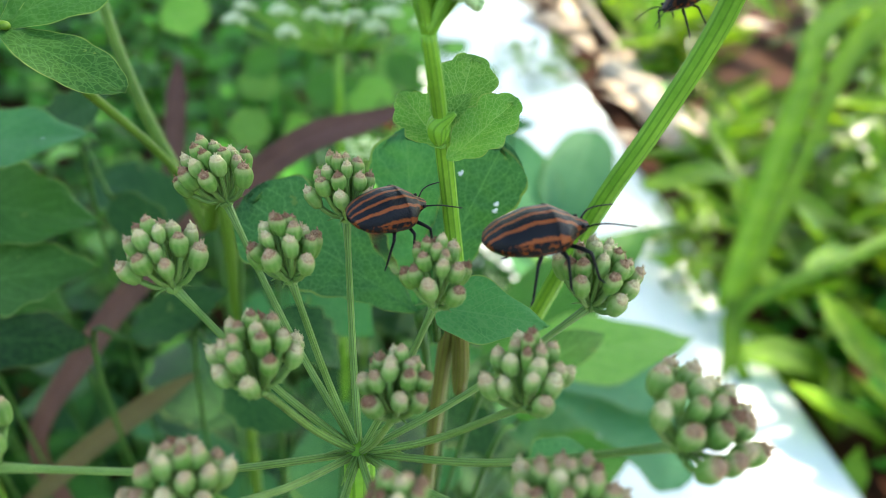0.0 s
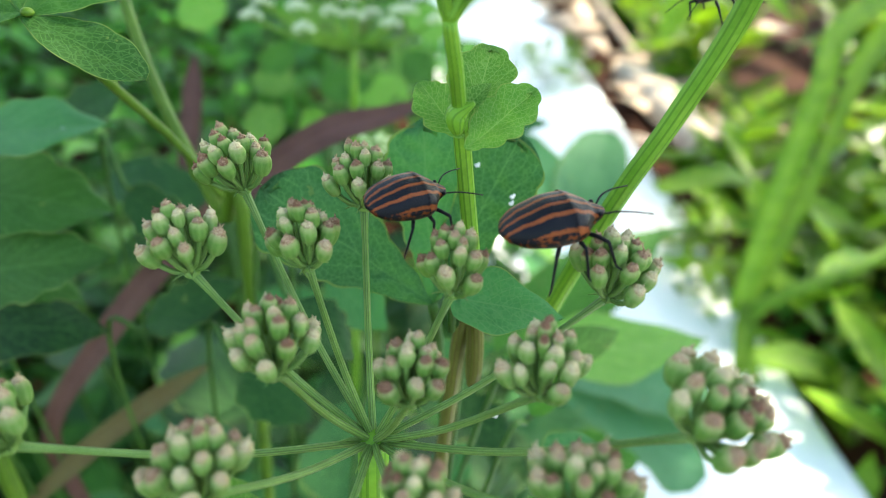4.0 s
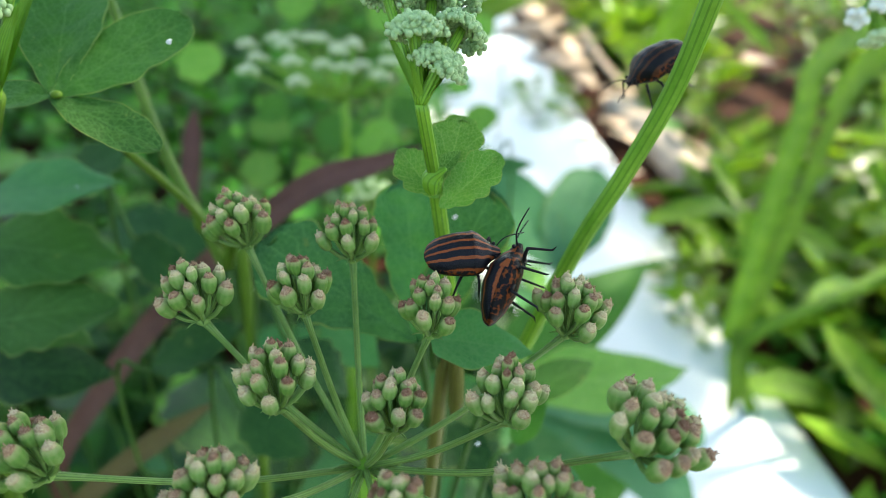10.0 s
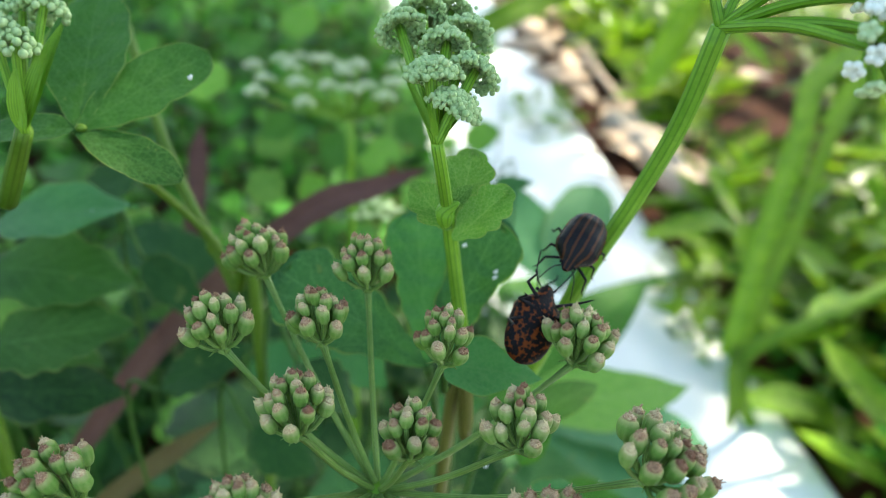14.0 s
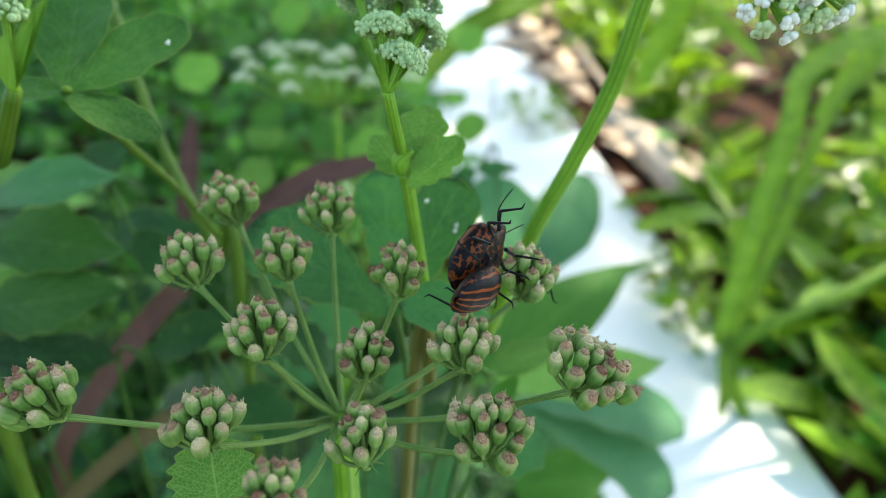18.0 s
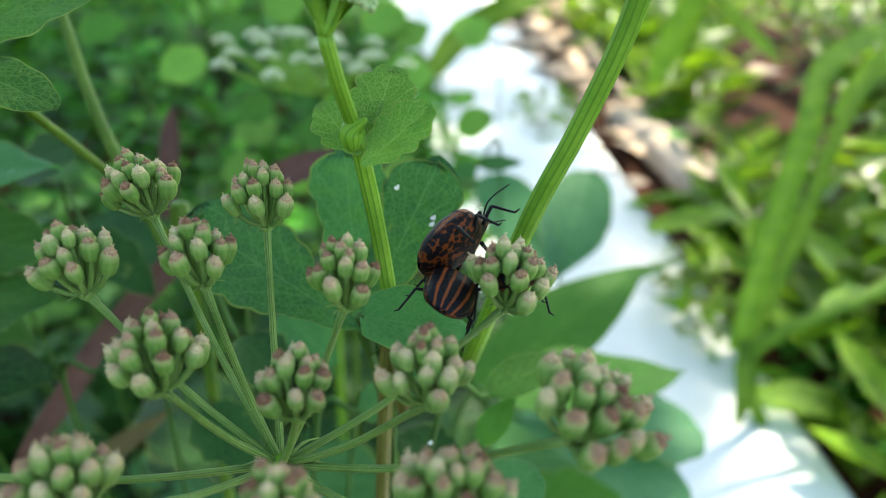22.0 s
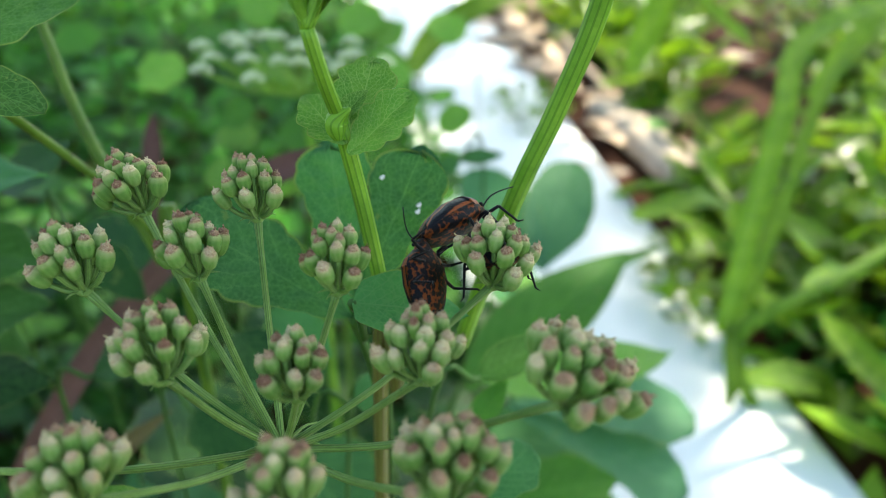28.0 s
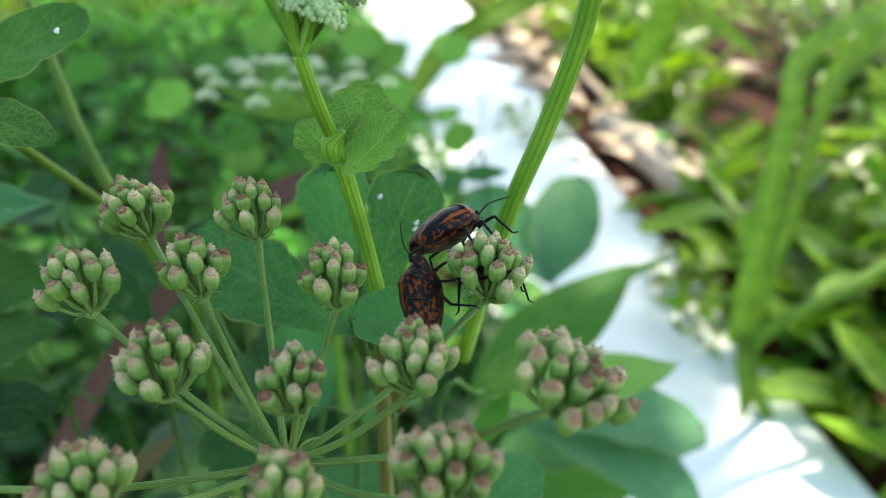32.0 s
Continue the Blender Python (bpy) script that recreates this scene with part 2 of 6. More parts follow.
M_RAY = stem_material("umbel_ray", (0.11, 0.215, 0.042), (0.19, 0.315, 0.08), (0.045, 0.095, 0.02))
M_STEM = stem_material("ribbed_stem", (0.10, 0.25, 0.015), (0.19, 0.38, 0.035), (0.055, 0.15, 0.01), 500)
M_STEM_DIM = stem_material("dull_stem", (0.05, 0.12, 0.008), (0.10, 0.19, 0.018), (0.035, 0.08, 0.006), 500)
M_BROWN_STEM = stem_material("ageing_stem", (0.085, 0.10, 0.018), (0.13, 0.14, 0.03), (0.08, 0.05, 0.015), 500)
# Stem colours taken down so the low stalks carry their shade as colour.
M_STALK = stem_material("shade_toned_stalk", (0.025, 0.085, 0.012), (0.055, 0.14, 0.022), (0.02, 0.06, 0.01), 500)
M_FRUIT = fruit_material()
M_LEAF = leaf_material("herb_leaf", (0.034, 0.135, 0.014), (0.062, 0.20, 0.024), (0.12, 0.29, 0.06), 160)
M_LEAF_MID = leaf_material("broad_herb_leaf", (0.022, 0.092, 0.012), (0.042, 0.14, 0.02), (0.09, 0.21, 0.05), 160, 0.3)
M_LEAF_BLUE = leaf_material("glaucous_leaf", (0.034, 0.15, 0.044), (0.066, 0.23, 0.072), (0.12, 0.30, 0.11), 160, 0.45)
# Darker copy of the herb leaf; shade under the plants put into its colour.
M_LEAF_DARK = leaf_material("shade_toned_leaf", (0.0065, 0.037, 0.007), (0.018, 0.072, 0.013), (0.045, 0.14, 0.03), 90, 0.22)
M_LEAF_YOUNG = leaf_material("young_leaf", (0.07, 0.23, 0.024), (0.15, 0.34, 0.045), (0.27, 0.43, 0.12), 300, 0.3)
M_LEAF_PALE = leaf_material("pale_glaucous_leaf", (0.048, 0.18, 0.078), (0.085, 0.25, 0.112), (0.14, 0.32, 0.16), 60, 0.45)
M_BLADE = leaf_material("grass_blade", (0.06, 0.18, 0.014), (0.25, 0.42, 0.04), (0.34, 0.46, 0.15), 45, 0.5, veins=False)
M_PURPLE = leaf_material("purple_blade", (0.10, 0.047, 0.04), (0.17, 0.083, 0.065), (0.16, 0.08, 0.08), 120, 0.2, veins=False)
M_DRYBLADE = leaf_material("drying_blade", (0.11, 0.075, 0.03), (0.14, 0.13, 0.045), (0.18, 0.12, 0.06), 120, 0.2, veins=False)
# One weed leaf in three tones: shade and sunlight put into the base colour.
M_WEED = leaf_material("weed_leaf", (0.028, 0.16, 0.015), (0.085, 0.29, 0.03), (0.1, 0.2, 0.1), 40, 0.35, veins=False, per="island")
M_WEED_DEEP = leaf_material("shade_toned_weed_leaf", (0.012, 0.07, 0.007), (0.042, 0.15, 0.015), (0.1, 0.2, 0.1), 40, 0.3, veins=False, per="island")
M_WEED_SUN = leaf_material("sun_toned_weed_leaf", (0.065, 0.19, 0.012), (0.31, 0.48, 0.045), (0.1, 0.2, 0.1), 40, 0.45, rough=0.25, veins=False, per="island")
M_BUD = plain_material("flower_bud", (0.19, 0.34, 0.11), (0.44, 0.57, 0.28), 1500, 0.6, 0.0002)
M_PETAL = plain_material("white_petal", (0.62, 0.68, 0.58), (0.78, 0.80, 0.72), 1500, 0.6, 0.0001)
M_PALE_BUD = plain_material("pale_bud", (0.30, 0.46, 0.19), (0.54, 0.66, 0.39), 1500, 0.6, 0.0002)
M_CREAM = plain_material("cream_floret", (0.42, 0.52, 0.28), (0.66, 0.72, 0.48), 1500, 0.6, 0.0002)
# Soil tone kept very dark: shadow of the tall weeds put into the colour.
M_SOIL = plain_material("red_soil", (0.012, 0.0052, 0.003), (0.075, 0.026, 0.011), 9, 0.95, 0.01, 0.1, 10)
M_KERB = plain_material("white_concrete", (0.78, 0.80, 0.75), (0.88, 0.89, 0.83), 14, 0.75, 0.002, 0.3, 8)
M_WOOD = plain_material("weathered_wood", (0.32, 0.24, 0.17), (0.60, 0.50, 0.40), 30, 0.85, 0.002, 0.2)
M_DRY = plain_material("dry_leaf", (0.42, 0.28, 0.18), (0.74, 0.58, 0.42), 40, 0.8, 0.002, 0.2)
M_BARK = plain_material("bark", (0.08, 0.06, 0.045), (0.2, 0.16, 0.12), 20, 0.9, 0.01, 0.2)
M_STRIPE = stripe_material("striped_back", (0.25, 0.064, 0.017), (0.004, 0.0045, 0.0065))
M_STRIPE_DARK = stripe_material("dull_striped_back", (0.075, 0.026, 0.010), (0.005, 0.0055, 0.007))
M_SPOT = spot_material("spotted_belly", (0.19, 0.045, 0.007), (0.004, 0.0035, 0.004))
M_LEG = plain_material("black_chitin", (0.004, 0.004, 0.0045), (0.010, 0.009, 0.010), 3000, 0.5, 0.00005, 0.15)
M_SPECK = plain_material("white_droppings", (0.7, 0.72, 0.7), (0.85, 0.85, 0.82), 2000, 0.7, 0.0001)

# ---- building blocks ----


def link_mesh(name, bm, mats, parent=None, label=""):
    me = bpy.data.meshes.new(name)
    bm.to_mesh(me)
    bm.free()
    for p in me.polygons:
        p.use_smooth = True
    for m in mats if isinstance(mats, (list, tuple)) else [mats]:
        me.materials.append(m)
    ob = new(name, me)
    if parent:
        ob.parent = parent
    return tagged(ob, label)


def part(name, bm, mats, parent, label=""):
    return link_mesh(name, bm, mats, parent, label)


def thing(name, at, label, category, group="", kind=""):
    ob = new(name)
    ob.empty_display_size = 0.01
    ob.location = at
    return tagged(ob, label, category, group, kind)


def smooth_line(pts, steps=6):
    """Catmull-Rom through the points."""
    pts = [Vector(p) for p in pts]
    if len(pts) < 3:
        a, b = pts[0], pts[-1]
        return [a.lerp(b, i / steps) for i in range(steps + 1)]
    ext = [2 * pts[0] - pts[1], *pts, 2 * pts[-1] - pts[-2]]
    out = []
    for i in range(1, len(ext) - 2):
        p0, p1, p2, p3 = ext[i - 1:i + 3]
        for k in range(steps):
            t = k / steps
            out.append(0.5 * ((2 * p1) + (p2 - p0) * t + (2 * p0 - 5 * p1 + 4 * p2 - p3) * t * t + (3 * p1 - p0 - 3 * p2 + p3) * t ** 3))
    return out + [pts[-1]]


def tube(bm, pts, r0, r1, sides=10, rib=0.0, steps=6, swell=None):
    """A swept round or ribbed stalk; UV: along, around."""
    line = smooth_line(pts, steps)
    uv = bm.loops.layers.uv.verify()
    rings = []
    side = None
    for i, p in enumerate(line):
        d = (line[min(i + 1, len(line) - 1)] - line[max(i - 1, 0)]).normalized()
        if side is None:
            side = d.orthogonal().normalized()
        side = (side - d * side.dot(d)).normalized()
        up = d.cross(side)
        t = i / (len(line) - 1)
        r = r0 + (r1 - r0) * t
        if swell:
            r *= swell(t)
        ring = []
        for k in range(sides):
            a = 2 * math.pi * k / sides
            rr = r * (1 + (rib if k % 2 else -rib))
            ring.append(bm.verts.new(p + (side * math.cos(a) + up * math.sin(a)) * rr))
        rings.append(ring)
    for i in range(len(rings) - 1):
        for k in range(sides):
            f = bm.faces.new((rings[i][k], rings[i][(k + 1) % sides], rings[i + 1][(k + 1) % sides], rings[i + 1][k]))
            for lp, (a, b) in zip(f.loops, ((i, k), (i, k + 1), (i + 1, k + 1), (i + 1, k))):
                lp[uv].uv = (a / len(rings), b / sides)
    for ring, flip in ((rings[0], True), (rings[-1], False)):
        bm.faces.new(ring[::-1] if flip else ring)
    return bm


def ball(bm, centre, r, seg=8, rings=6, squash=(1, 1, 1), turn=None):
    m = Matrix.Translation(centre) @ (turn.to_4x4() if turn else Matrix()) @ Matrix.Diagonal((r * squash[0], r * squash[1], r * squash[2], 1))
    bmesh.ops.create_uvsphere(bm, u_segments=seg, v_segments=rings, radius=1, matrix=m)


def beads(name, spots, mat, parent, seg=7, rings=4):
    """A cluster of small round buds, (centre, radius) each, in one mesh."""
    unit = [Vector((0, 0, 1))]
    for i in range(1, rings):
        a = math.pi * i / rings
        unit += [Vector((math.sin(a) * math.cos(2 * math.pi * k / seg), math.sin(a) * math.sin(2 * math.pi * k / seg), math.cos(a))) for k in range(seg)]
    unit.append(Vector((0, 0, -1)))
    last = len(unit) - 1
    cell = [(0, 1 + k, 1 + (k + 1) % seg) for k in range(seg)] + [(last, last - seg + (k + 1) % seg, last - seg + k) for k in range(seg)]
    for i in range(rings - 2):
        a = 1 + i * seg
        cell += [(a + k, a + seg + k, a + seg + (k + 1) % seg, a + (k + 1) % seg) for k in range(seg)]
    verts, faces = [], []
    for c, r in spots:
        n0 = len(verts)
        verts += [tuple(c + u * r) for u in unit]
        faces += [tuple(n0 + q for q in f) for f in cell]
    me = bpy.data.meshes.new(name)
    me.from_pydata(verts, [], faces)
    me.materials.append(mat)
    for p in me.polygons:
        p.use_smooth = True
    ob = new(name, me)
    ob.parent = parent
    return tagged(ob, kind="stuff")


def frame_from(d, up):
    """Rotation with x along d and z near up."""
    x = Vector(d).normalized()
    z = Vector(up)
    z = (z - x * z.dot(x)).normalized()
    y = z.cross(x)
    return Matrix((x, y, z)).transposed()


def blade_mesh(base, tip, width, up, shape="ovate", bend=0.12, cup=0.15, teeth=0, wave=0.03, nu=22, nv=10, seed=1, scallop=0, depth=0.05, quilt=0.0):
    """A leaf blade from base to tip. shape sets the outline; bend: droop; cup: fold along the midrib."""
    rnd = random.Random(seed)
    base, tip = Vector(base), Vector(tip)
    length = (tip - base).length
    rot = frame_from(tip - base, up)
    bm = bmesh.new()
    uv = bm.loops.layers.uv.verify()
    ph = rnd.random() * 6
    grid = []
    for i in range(nu + 1):
        u = i / nu
        if shape == "ovate":
            w = (math.sin(math.pi * u ** 0.75)) ** 0.8 if u < 1 else 0
        elif shape == "obovate":
            w = (u ** 0.75) * (1 - max(0, (u - 0.72) / 0.28) ** 2.2) ** 0.5 * 1.05 if u < 1 else 0
        elif shape == "full":
            w = min(1, (u / 0.42 + 0.04) ** 0.8) * math.sqrt(max(0, 1 - max(0, (u - 0.5) / 0.5) ** 2.6))
        elif shape == "round":
            w = math.sqrt(max(0, 1 - (2 * u - 1) ** 2)) ** 0.8
        elif shape == "cordate":
            w = math.sin(math.pi * u ** 0.55) ** 0.75 if 0 < u < 1 else 0
        else:  # grass
            w = min(1, u * 8 + 0.5) * (1 - u ** 2.2)
        row = []
        for j in range(nv + 1):
            v = 2 * j / nv - 1
            edge = abs(v) ** 6
            lob = 1 + (0.10 * edge * math.sin(u * teeth * math.pi * 2 + ph) if teeth else 0)
            if scallop:
                lob *= 1 - depth + 2 * depth * edge * abs(math.sin(u * scallop * math.pi + ph))
            y = v * w * width / 2 * lob
            z = -bend * length * u * u + cup * abs(y) + wave * width * math.sin(u * 7 + ph + v * 2) * abs(v)
            x = u * length * (1 + (0.02 * math.sin(v * 9 + ph) * u if teeth else 0))
            if scallop:
                x *= 1 + 0.8 * depth * (abs(math.sin(v * scallop * 1.6 + ph)) - 0.5) * u ** 6
            if quilt:
                z += quilt * noise.noise(Vector((x, y, seed * 0.01)) * 420)
            row.append(bm.verts.new(base + rot @ Vector((x, y, z))))
        grid.append(row)
    for i in range(nu):
        for j in range(nv):
            f = bm.faces.new((grid[i][j], grid[i + 1][j], grid[i + 1][j + 1], grid[i][j + 1]))
            for lp, (a, b) in zip(f.loops, ((i, j), (i + 1, j), (i + 1, j + 1), (i, j + 1))):
                lp[uv].uv = (a / nu, b / nv)
    bmesh.ops.remove_doubles(bm, verts=bm.verts[:], dist=1e-6)
    return bm


def curved_blade(pts, width, up, seed=1, nv=6, steps=8, tip_from=0.6, root=0.6, fold=0.2):
    """A long grass blade along a smooth line."""
    line = smooth_line(pts, steps)
    bm = bmesh.new()
    uv = bm.loops.layers.uv.verify()
    n = len(line) - 1
    rows = []
    up = Vector(up)
    for i, p in enumerate(line):
        d = (line[min(i + 1, n)] - line[max(i - 1, 0)]).normalized()
        side = d.cross(up).normalized()
        nrm = side.cross(d)
        t = i / n
        w = (root + (1 - root) * min(1, t / 0.3)) * (1 - max(0, (t - tip_from) / (1 - tip_from)) ** 1.6)
        rows.append([bm.verts.new(p + side * (v * w * width / 2) + nrm * (fold * abs(v) * w * width / 2)) for v in [2 * j / nv - 1 for j in range(nv + 1)]])
    for i in range(n):
        for j in range(nv):
            f = bm.faces.new((rows[i][j], rows[i + 1][j], rows[i + 1][j + 1], rows[i][j + 1]))
            for lp, (a, b) in zip(f.loops, ((i, j), (i + 1, j), (i + 1, j + 1), (i, j + 1))):
                lp[uv].uv = (a / n, b / nv)
    return bm


def leaf(name, at, label, blades, mat, stalk=None, category="leaf", stalk_r=0.0005, stalk_mat=None):
    """A leaf of one or more lobes with a stalk; blades: (base, tip, width, up, options)."""
    th = thing(name, (0, 0, 0), label, category)
    for b0, b1, w, up, opt in blades:
        part("leaflet" if len(blades) > 1 else "blade", blade_mesh(b0, b1, w, up, **opt), mat, th)
    if not stalk:
        b0, b1 = Vector(blades[0][0]), Vector(blades[0][1])
        back = (b0 - b1).normalized() * 0.012
        stalk = [b0, b0 + back + Vector((0, 0.004, -0.01)), (b0.x + back.x * 2, b0.y + 0.05, b0.z * 0.5), (b0.x + back.x * 2, b0.y + 0.06, -0.01)]
    if stalk:
        bm = bmesh.new()
        tube(bm, stalk, stalk_r * 1.2, stalk_r, 8)
        part("leaf_stalk", bm, stalk_mat or M_STALK, th)
    return th


# ---- ground, kerb ----
def ground():
    rnd = random.Random(5)
    bm = bmesh.new()
    xs = [-60, -20, -8, -4] + [-2.5 + 0.125 * i for i in range(50)] + [5, 9, 20, 60]
    ys = [-60, -20, -6, -2] + [-1 + 0.125 * i for i in range(57)] + [8, 12, 25, 60]
    grid = [[bm.verts.new((x, y, 0.015 * noise.noise((x * 3, y * 3, 0)) - 0.012 if abs(x) < 6 and -3 < y < 8 else -0.012)) for y in ys] for x in xs]
    for i in range(len(xs) - 1):
        for j in range(len(ys) - 1):
            bm.faces.new((grid[i][j], grid[i + 1][j], grid[i + 1][j + 1], grid[i][j + 1]))
    tagged(link_mesh("ground", bm, M_SOIL), "bare red-brown garden soil", "soil", kind="structure")


ground()


def kerb(a, b, c, d, name, label):
    """A flat concrete strip between two ground lines a-b (one edge) and c-d (the other)."""
    bm = bmesh.new()
    n = 40
    top = []
    for i in range(n + 1):
        t = i / n
        p, q = Vector(a).lerp(Vector(b), t), Vector(c).lerp(Vector(d), t)
        j = 0.006 * noise.noise((t * 30, 1, 0)), 0.006 * noise.noise((t * 30, 5, 0))
        row = [p + Vector((j[0], 0, -0.03)), p + Vector((j[0], 0, 0.018)), p.lerp(q, 0.04) + Vector((j[0], 0, 0.024)),
               p.lerp(q, 0.5) + Vector((0, 0, 0.026 + 0.002 * noise.noise((t * 9, 0, 3)))),
               p.lerp(q, 0.96) + Vector((j[1], 0, 0.024)), q + Vector((j[1], 0, 0.018)), q + Vector((j[1], 0, -0.03))]
        top.append([bm.verts.new(v) for v in row])
    for i in range(n):
        for k in range(6):
            bm.faces.new((top[i][k], top[i][k + 1], top[i + 1][k + 1], top[i + 1][k]))
    return tagged(link_mesh(name, bm, M_KERB), label, "kerb", kind="structure")


kerb((0.3707, -0.6000, 0.0000), (-0.6747, 4.5000, 0.0000), (0.5831, -0.6000, 0.0000), (-0.0355, 4.5000, 0.0000), "pavement", "white-washed flat concrete edging strip in dappled sun")

# ---- the ripening umbel with its fruits ----
def fruit_meshes():
    out = []
    for v in range(4):
        rnd = random.Random(40 + v)
        bm = bmesh.new()
        length, rad = 0.0032 * (1 + 0.06 * rnd.uniform(-1, 1)), 0.00104 * (1 + 0.08 * rnd.uniform(-1, 1))
        prof = [(0.0, 0.30), (0.05, 0.60), (0.16, 0.82), (0.32, 0.96), (0.48, 1.0), (0.62, 0.97), (0.72, 0.87), (0.785, 0.72), (0.815, 0.58), (0.83, 0.63), (0.87, 0.58), (0.92, 0.45), (0.96, 0.30), (0.98, 0.12)]
        sides = 16
        rings = []
        for z, r in prof:
            ring = []
            for k in range(sides):
                a = 2 * math.pi * k / sides
                rib = 1 + (0.025 if k % 2 else -0.025)
                lump = 1 + 0.06 * noise.noise((math.cos(a) * 1.5 + v * 7, math.sin(a) * 1.5, z * 3))
                ring.append(bm.verts.new((rad * r * rib * lump * math.cos(a), 0.86 * rad * r * rib * lump * math.sin(a), length * z)))
            rings.append(ring)
        for i in range(len(rings) - 1):
            for k in range(sides):
                bm.faces.new((rings[i][k], rings[i][(k + 1) % sides], rings[i + 1][(k + 1) % sides], rings[i + 1][k]))
        bm.faces.new(rings[0][::-1])
        bm.faces.new(rings[-1])
        for s in (-1, 1):
            tube(bm, [(0.00008 * s, 0, length * 0.95), (0.00012 * s, 0.0001, length * 1.02), (0.0002 * s, 0.0002, length * (1.06 + 0.07 * rnd.random()))], 0.00012, 0.00005, 5, steps=2)
        for k in range(5):
            a = k * 1.257 + rnd.random()
            c, q = Vector((math.cos(a), 0.86 * math.sin(a), 0)), rad * 0.58
            tube(bm, [c * q + Vector((0, 0, length * 0.83)), c * q * 1.10 + Vector((0, 0, length * 0.88)), c * q * 0.90 + Vector((0, 0, length * (0.93 + 0.03 * rnd.random())))], 0.00010, 0.00003, 4, steps=1)
        me = bpy.data.meshes.new("fruit")
        bm.to_mesh(me)
        bm.free()
        me.materials.append(M_FRUIT)
        for p in me.polygons:
            p.use_smooth = True
        out.append(me)
    return out


FRUITS = fruit_meshes()
umbel = thing("seed_umbel", (0, 0, 0), "green umbel of ripening seeds with mauve-brown tips on ribbed rays", "umbel")


def umbellet(base, axis, across, count, seed, size=1.0, dome=0.0049):
    """One head of the umbel: short stalks fanning from base into a shallow dome, an upright fruit on each."""
    rnd = random.Random(seed)
    base, axis = Vector(base), Vector(axis).normalized()
    side = axis.orthogonal().normalized()
    other = axis.cross(side)
    bm = bmesh.new()
    ball(bm, base, 0.0009, 8, 6, (1, 1, 0.8))
    spots, stalks = [], []
    turn = rnd.random() * 6
    wide = across / 2 - 0.00125 * size
    for i in range(count):
        f = (i + 0.6) / count
        ph = turn + i * 2.39996 + rnd.uniform(-0.22, 0.22)
        out = side * math.cos(ph) + other * math.sin(ph)
        r = wide * math.sqrt(f) * rnd.uniform(0.90, 1.06)
        foot = base + out * r * 0.86 + axis * (0.0006 + dome * (1 - f) ** 0.8 + rnd.uniform(-0.0002, 0.0006))
        aim = (axis + out * 0.6 * f + Vector((rnd.uniform(-0.1, 0.1), rnd.uniform(-0.1, 0.1), 0.15))).normalized()
        spots.append((foot, aim, f))
        stalks.append((base, base.lerp(foot, 0.5) + out * 0.0002 - axis * 0.0003 * f, foot + aim * 0.0002))
    head = part("umbellet", bm, M_RAY, umbel)
    for k in range(6):
        ph = k * 1.05 + rnd.random() * 0.7
        d = (side * math.cos(ph) + other * math.sin(ph)) * 0.9 + axis * 0.15
        bm = bmesh.new()
        tube(bm, [base, base + d * 0.0014, base + d * 0.0024 - axis * 0.0004], 0.0002, 0.00005, 5, steps=2)
        part("bracteole", bm, M_RAY, head)
    for line in stalks:
        bm = bmesh.new()
        tube(bm, line, 0.00031, 0.00031, 7, 0.04, 3)
        part("pedicel", bm, M_RAY, head)
    for foot, aim, f in spots:
        ob = new("fruit", FRUITS[rnd.randrange(4)])
        ob.parent = head
        s = size * (0.80 + 0.30 * f) * rnd.uniform(0.92, 1.08)
        q = aim.to_track_quat("Z", "Y").to_matrix().to_4x4()
        ob.matrix_basis = Matrix.Translation(foot) @ q @ pose(0, 0, 0, 0, 0, rnd.uniform(0, 360)) @ Matrix.Diagonal((s, s, s * rnd.uniform(0.88, 1.06), 1))
    return head


HUB = Vector((0.0156, 0.0840, 0.4756))


def ray(base, r=0.00037, bow=0.05, start=(0, 0, 0)):
    base = Vector(base)
    d = base - HUB
    mid = HUB.lerp(base, 0.5) + Vector((0, 0, -bow * d.length))
    bm = bmesh.new()
    tube(bm, [HUB + Vector(start), mid, base], r * 1.2, r * 0.95, 14, 0.06, 8, lambda t: 1 + 0.9 * max(0, t - 0.9) * 6)
    part("ray", bm, M_RAY, umbel)


umbellet((-0.0049, 0.0861, 0.4950), (-0.308, 0.153, 1.012), 0.0097, 21, 291, 0.92)
ray((-0.0049, 0.0861, 0.4950))
umbellet((-0.0036, 0.1001, 0.4978), (-0.413, 0.132, 0.977), 0.0107, 22, 294, 0.94)
ray((-0.0036, 0.1001, 0.4978))
umbellet((0.0070, 0.0880, 0.4963), (-0.219, 0.165, 1.032), 0.0086, 20, 297, 0.85)
ray((0.0070, 0.0880, 0.4963))
umbellet((0.0114, 0.0965, 0.4996), (-0.186, 0.168, 1.038), 0.0092, 21, 300, 0.85)
ray((0.0114, 0.0965, 0.4996))
umbellet((0.0068, 0.0766, 0.4912), (-0.210, 0.166, 1.034), 0.0105, 22, 303, 0.92)
ray((0.0068, 0.0766, 0.4912))
umbellet((0.0032, 0.0654, 0.4863), (-0.092, 0.109, 1.060), 0.0103, 22, 306, 0.96)
ray((0.0032, 0.0654, 0.4863))
umbellet((0.0198, 0.0763, 0.4900), (-0.024, 0.112, 1.063), 0.0085, 18, 309, 0.88)
ray((0.0198, 0.0763, 0.4900))
umbellet((0.0225, 0.0857, 0.4967), (-0.092, 0.109, 1.060), 0.0081, 18, 312, 0.87)
ray((0.0225, 0.0857, 0.4967))
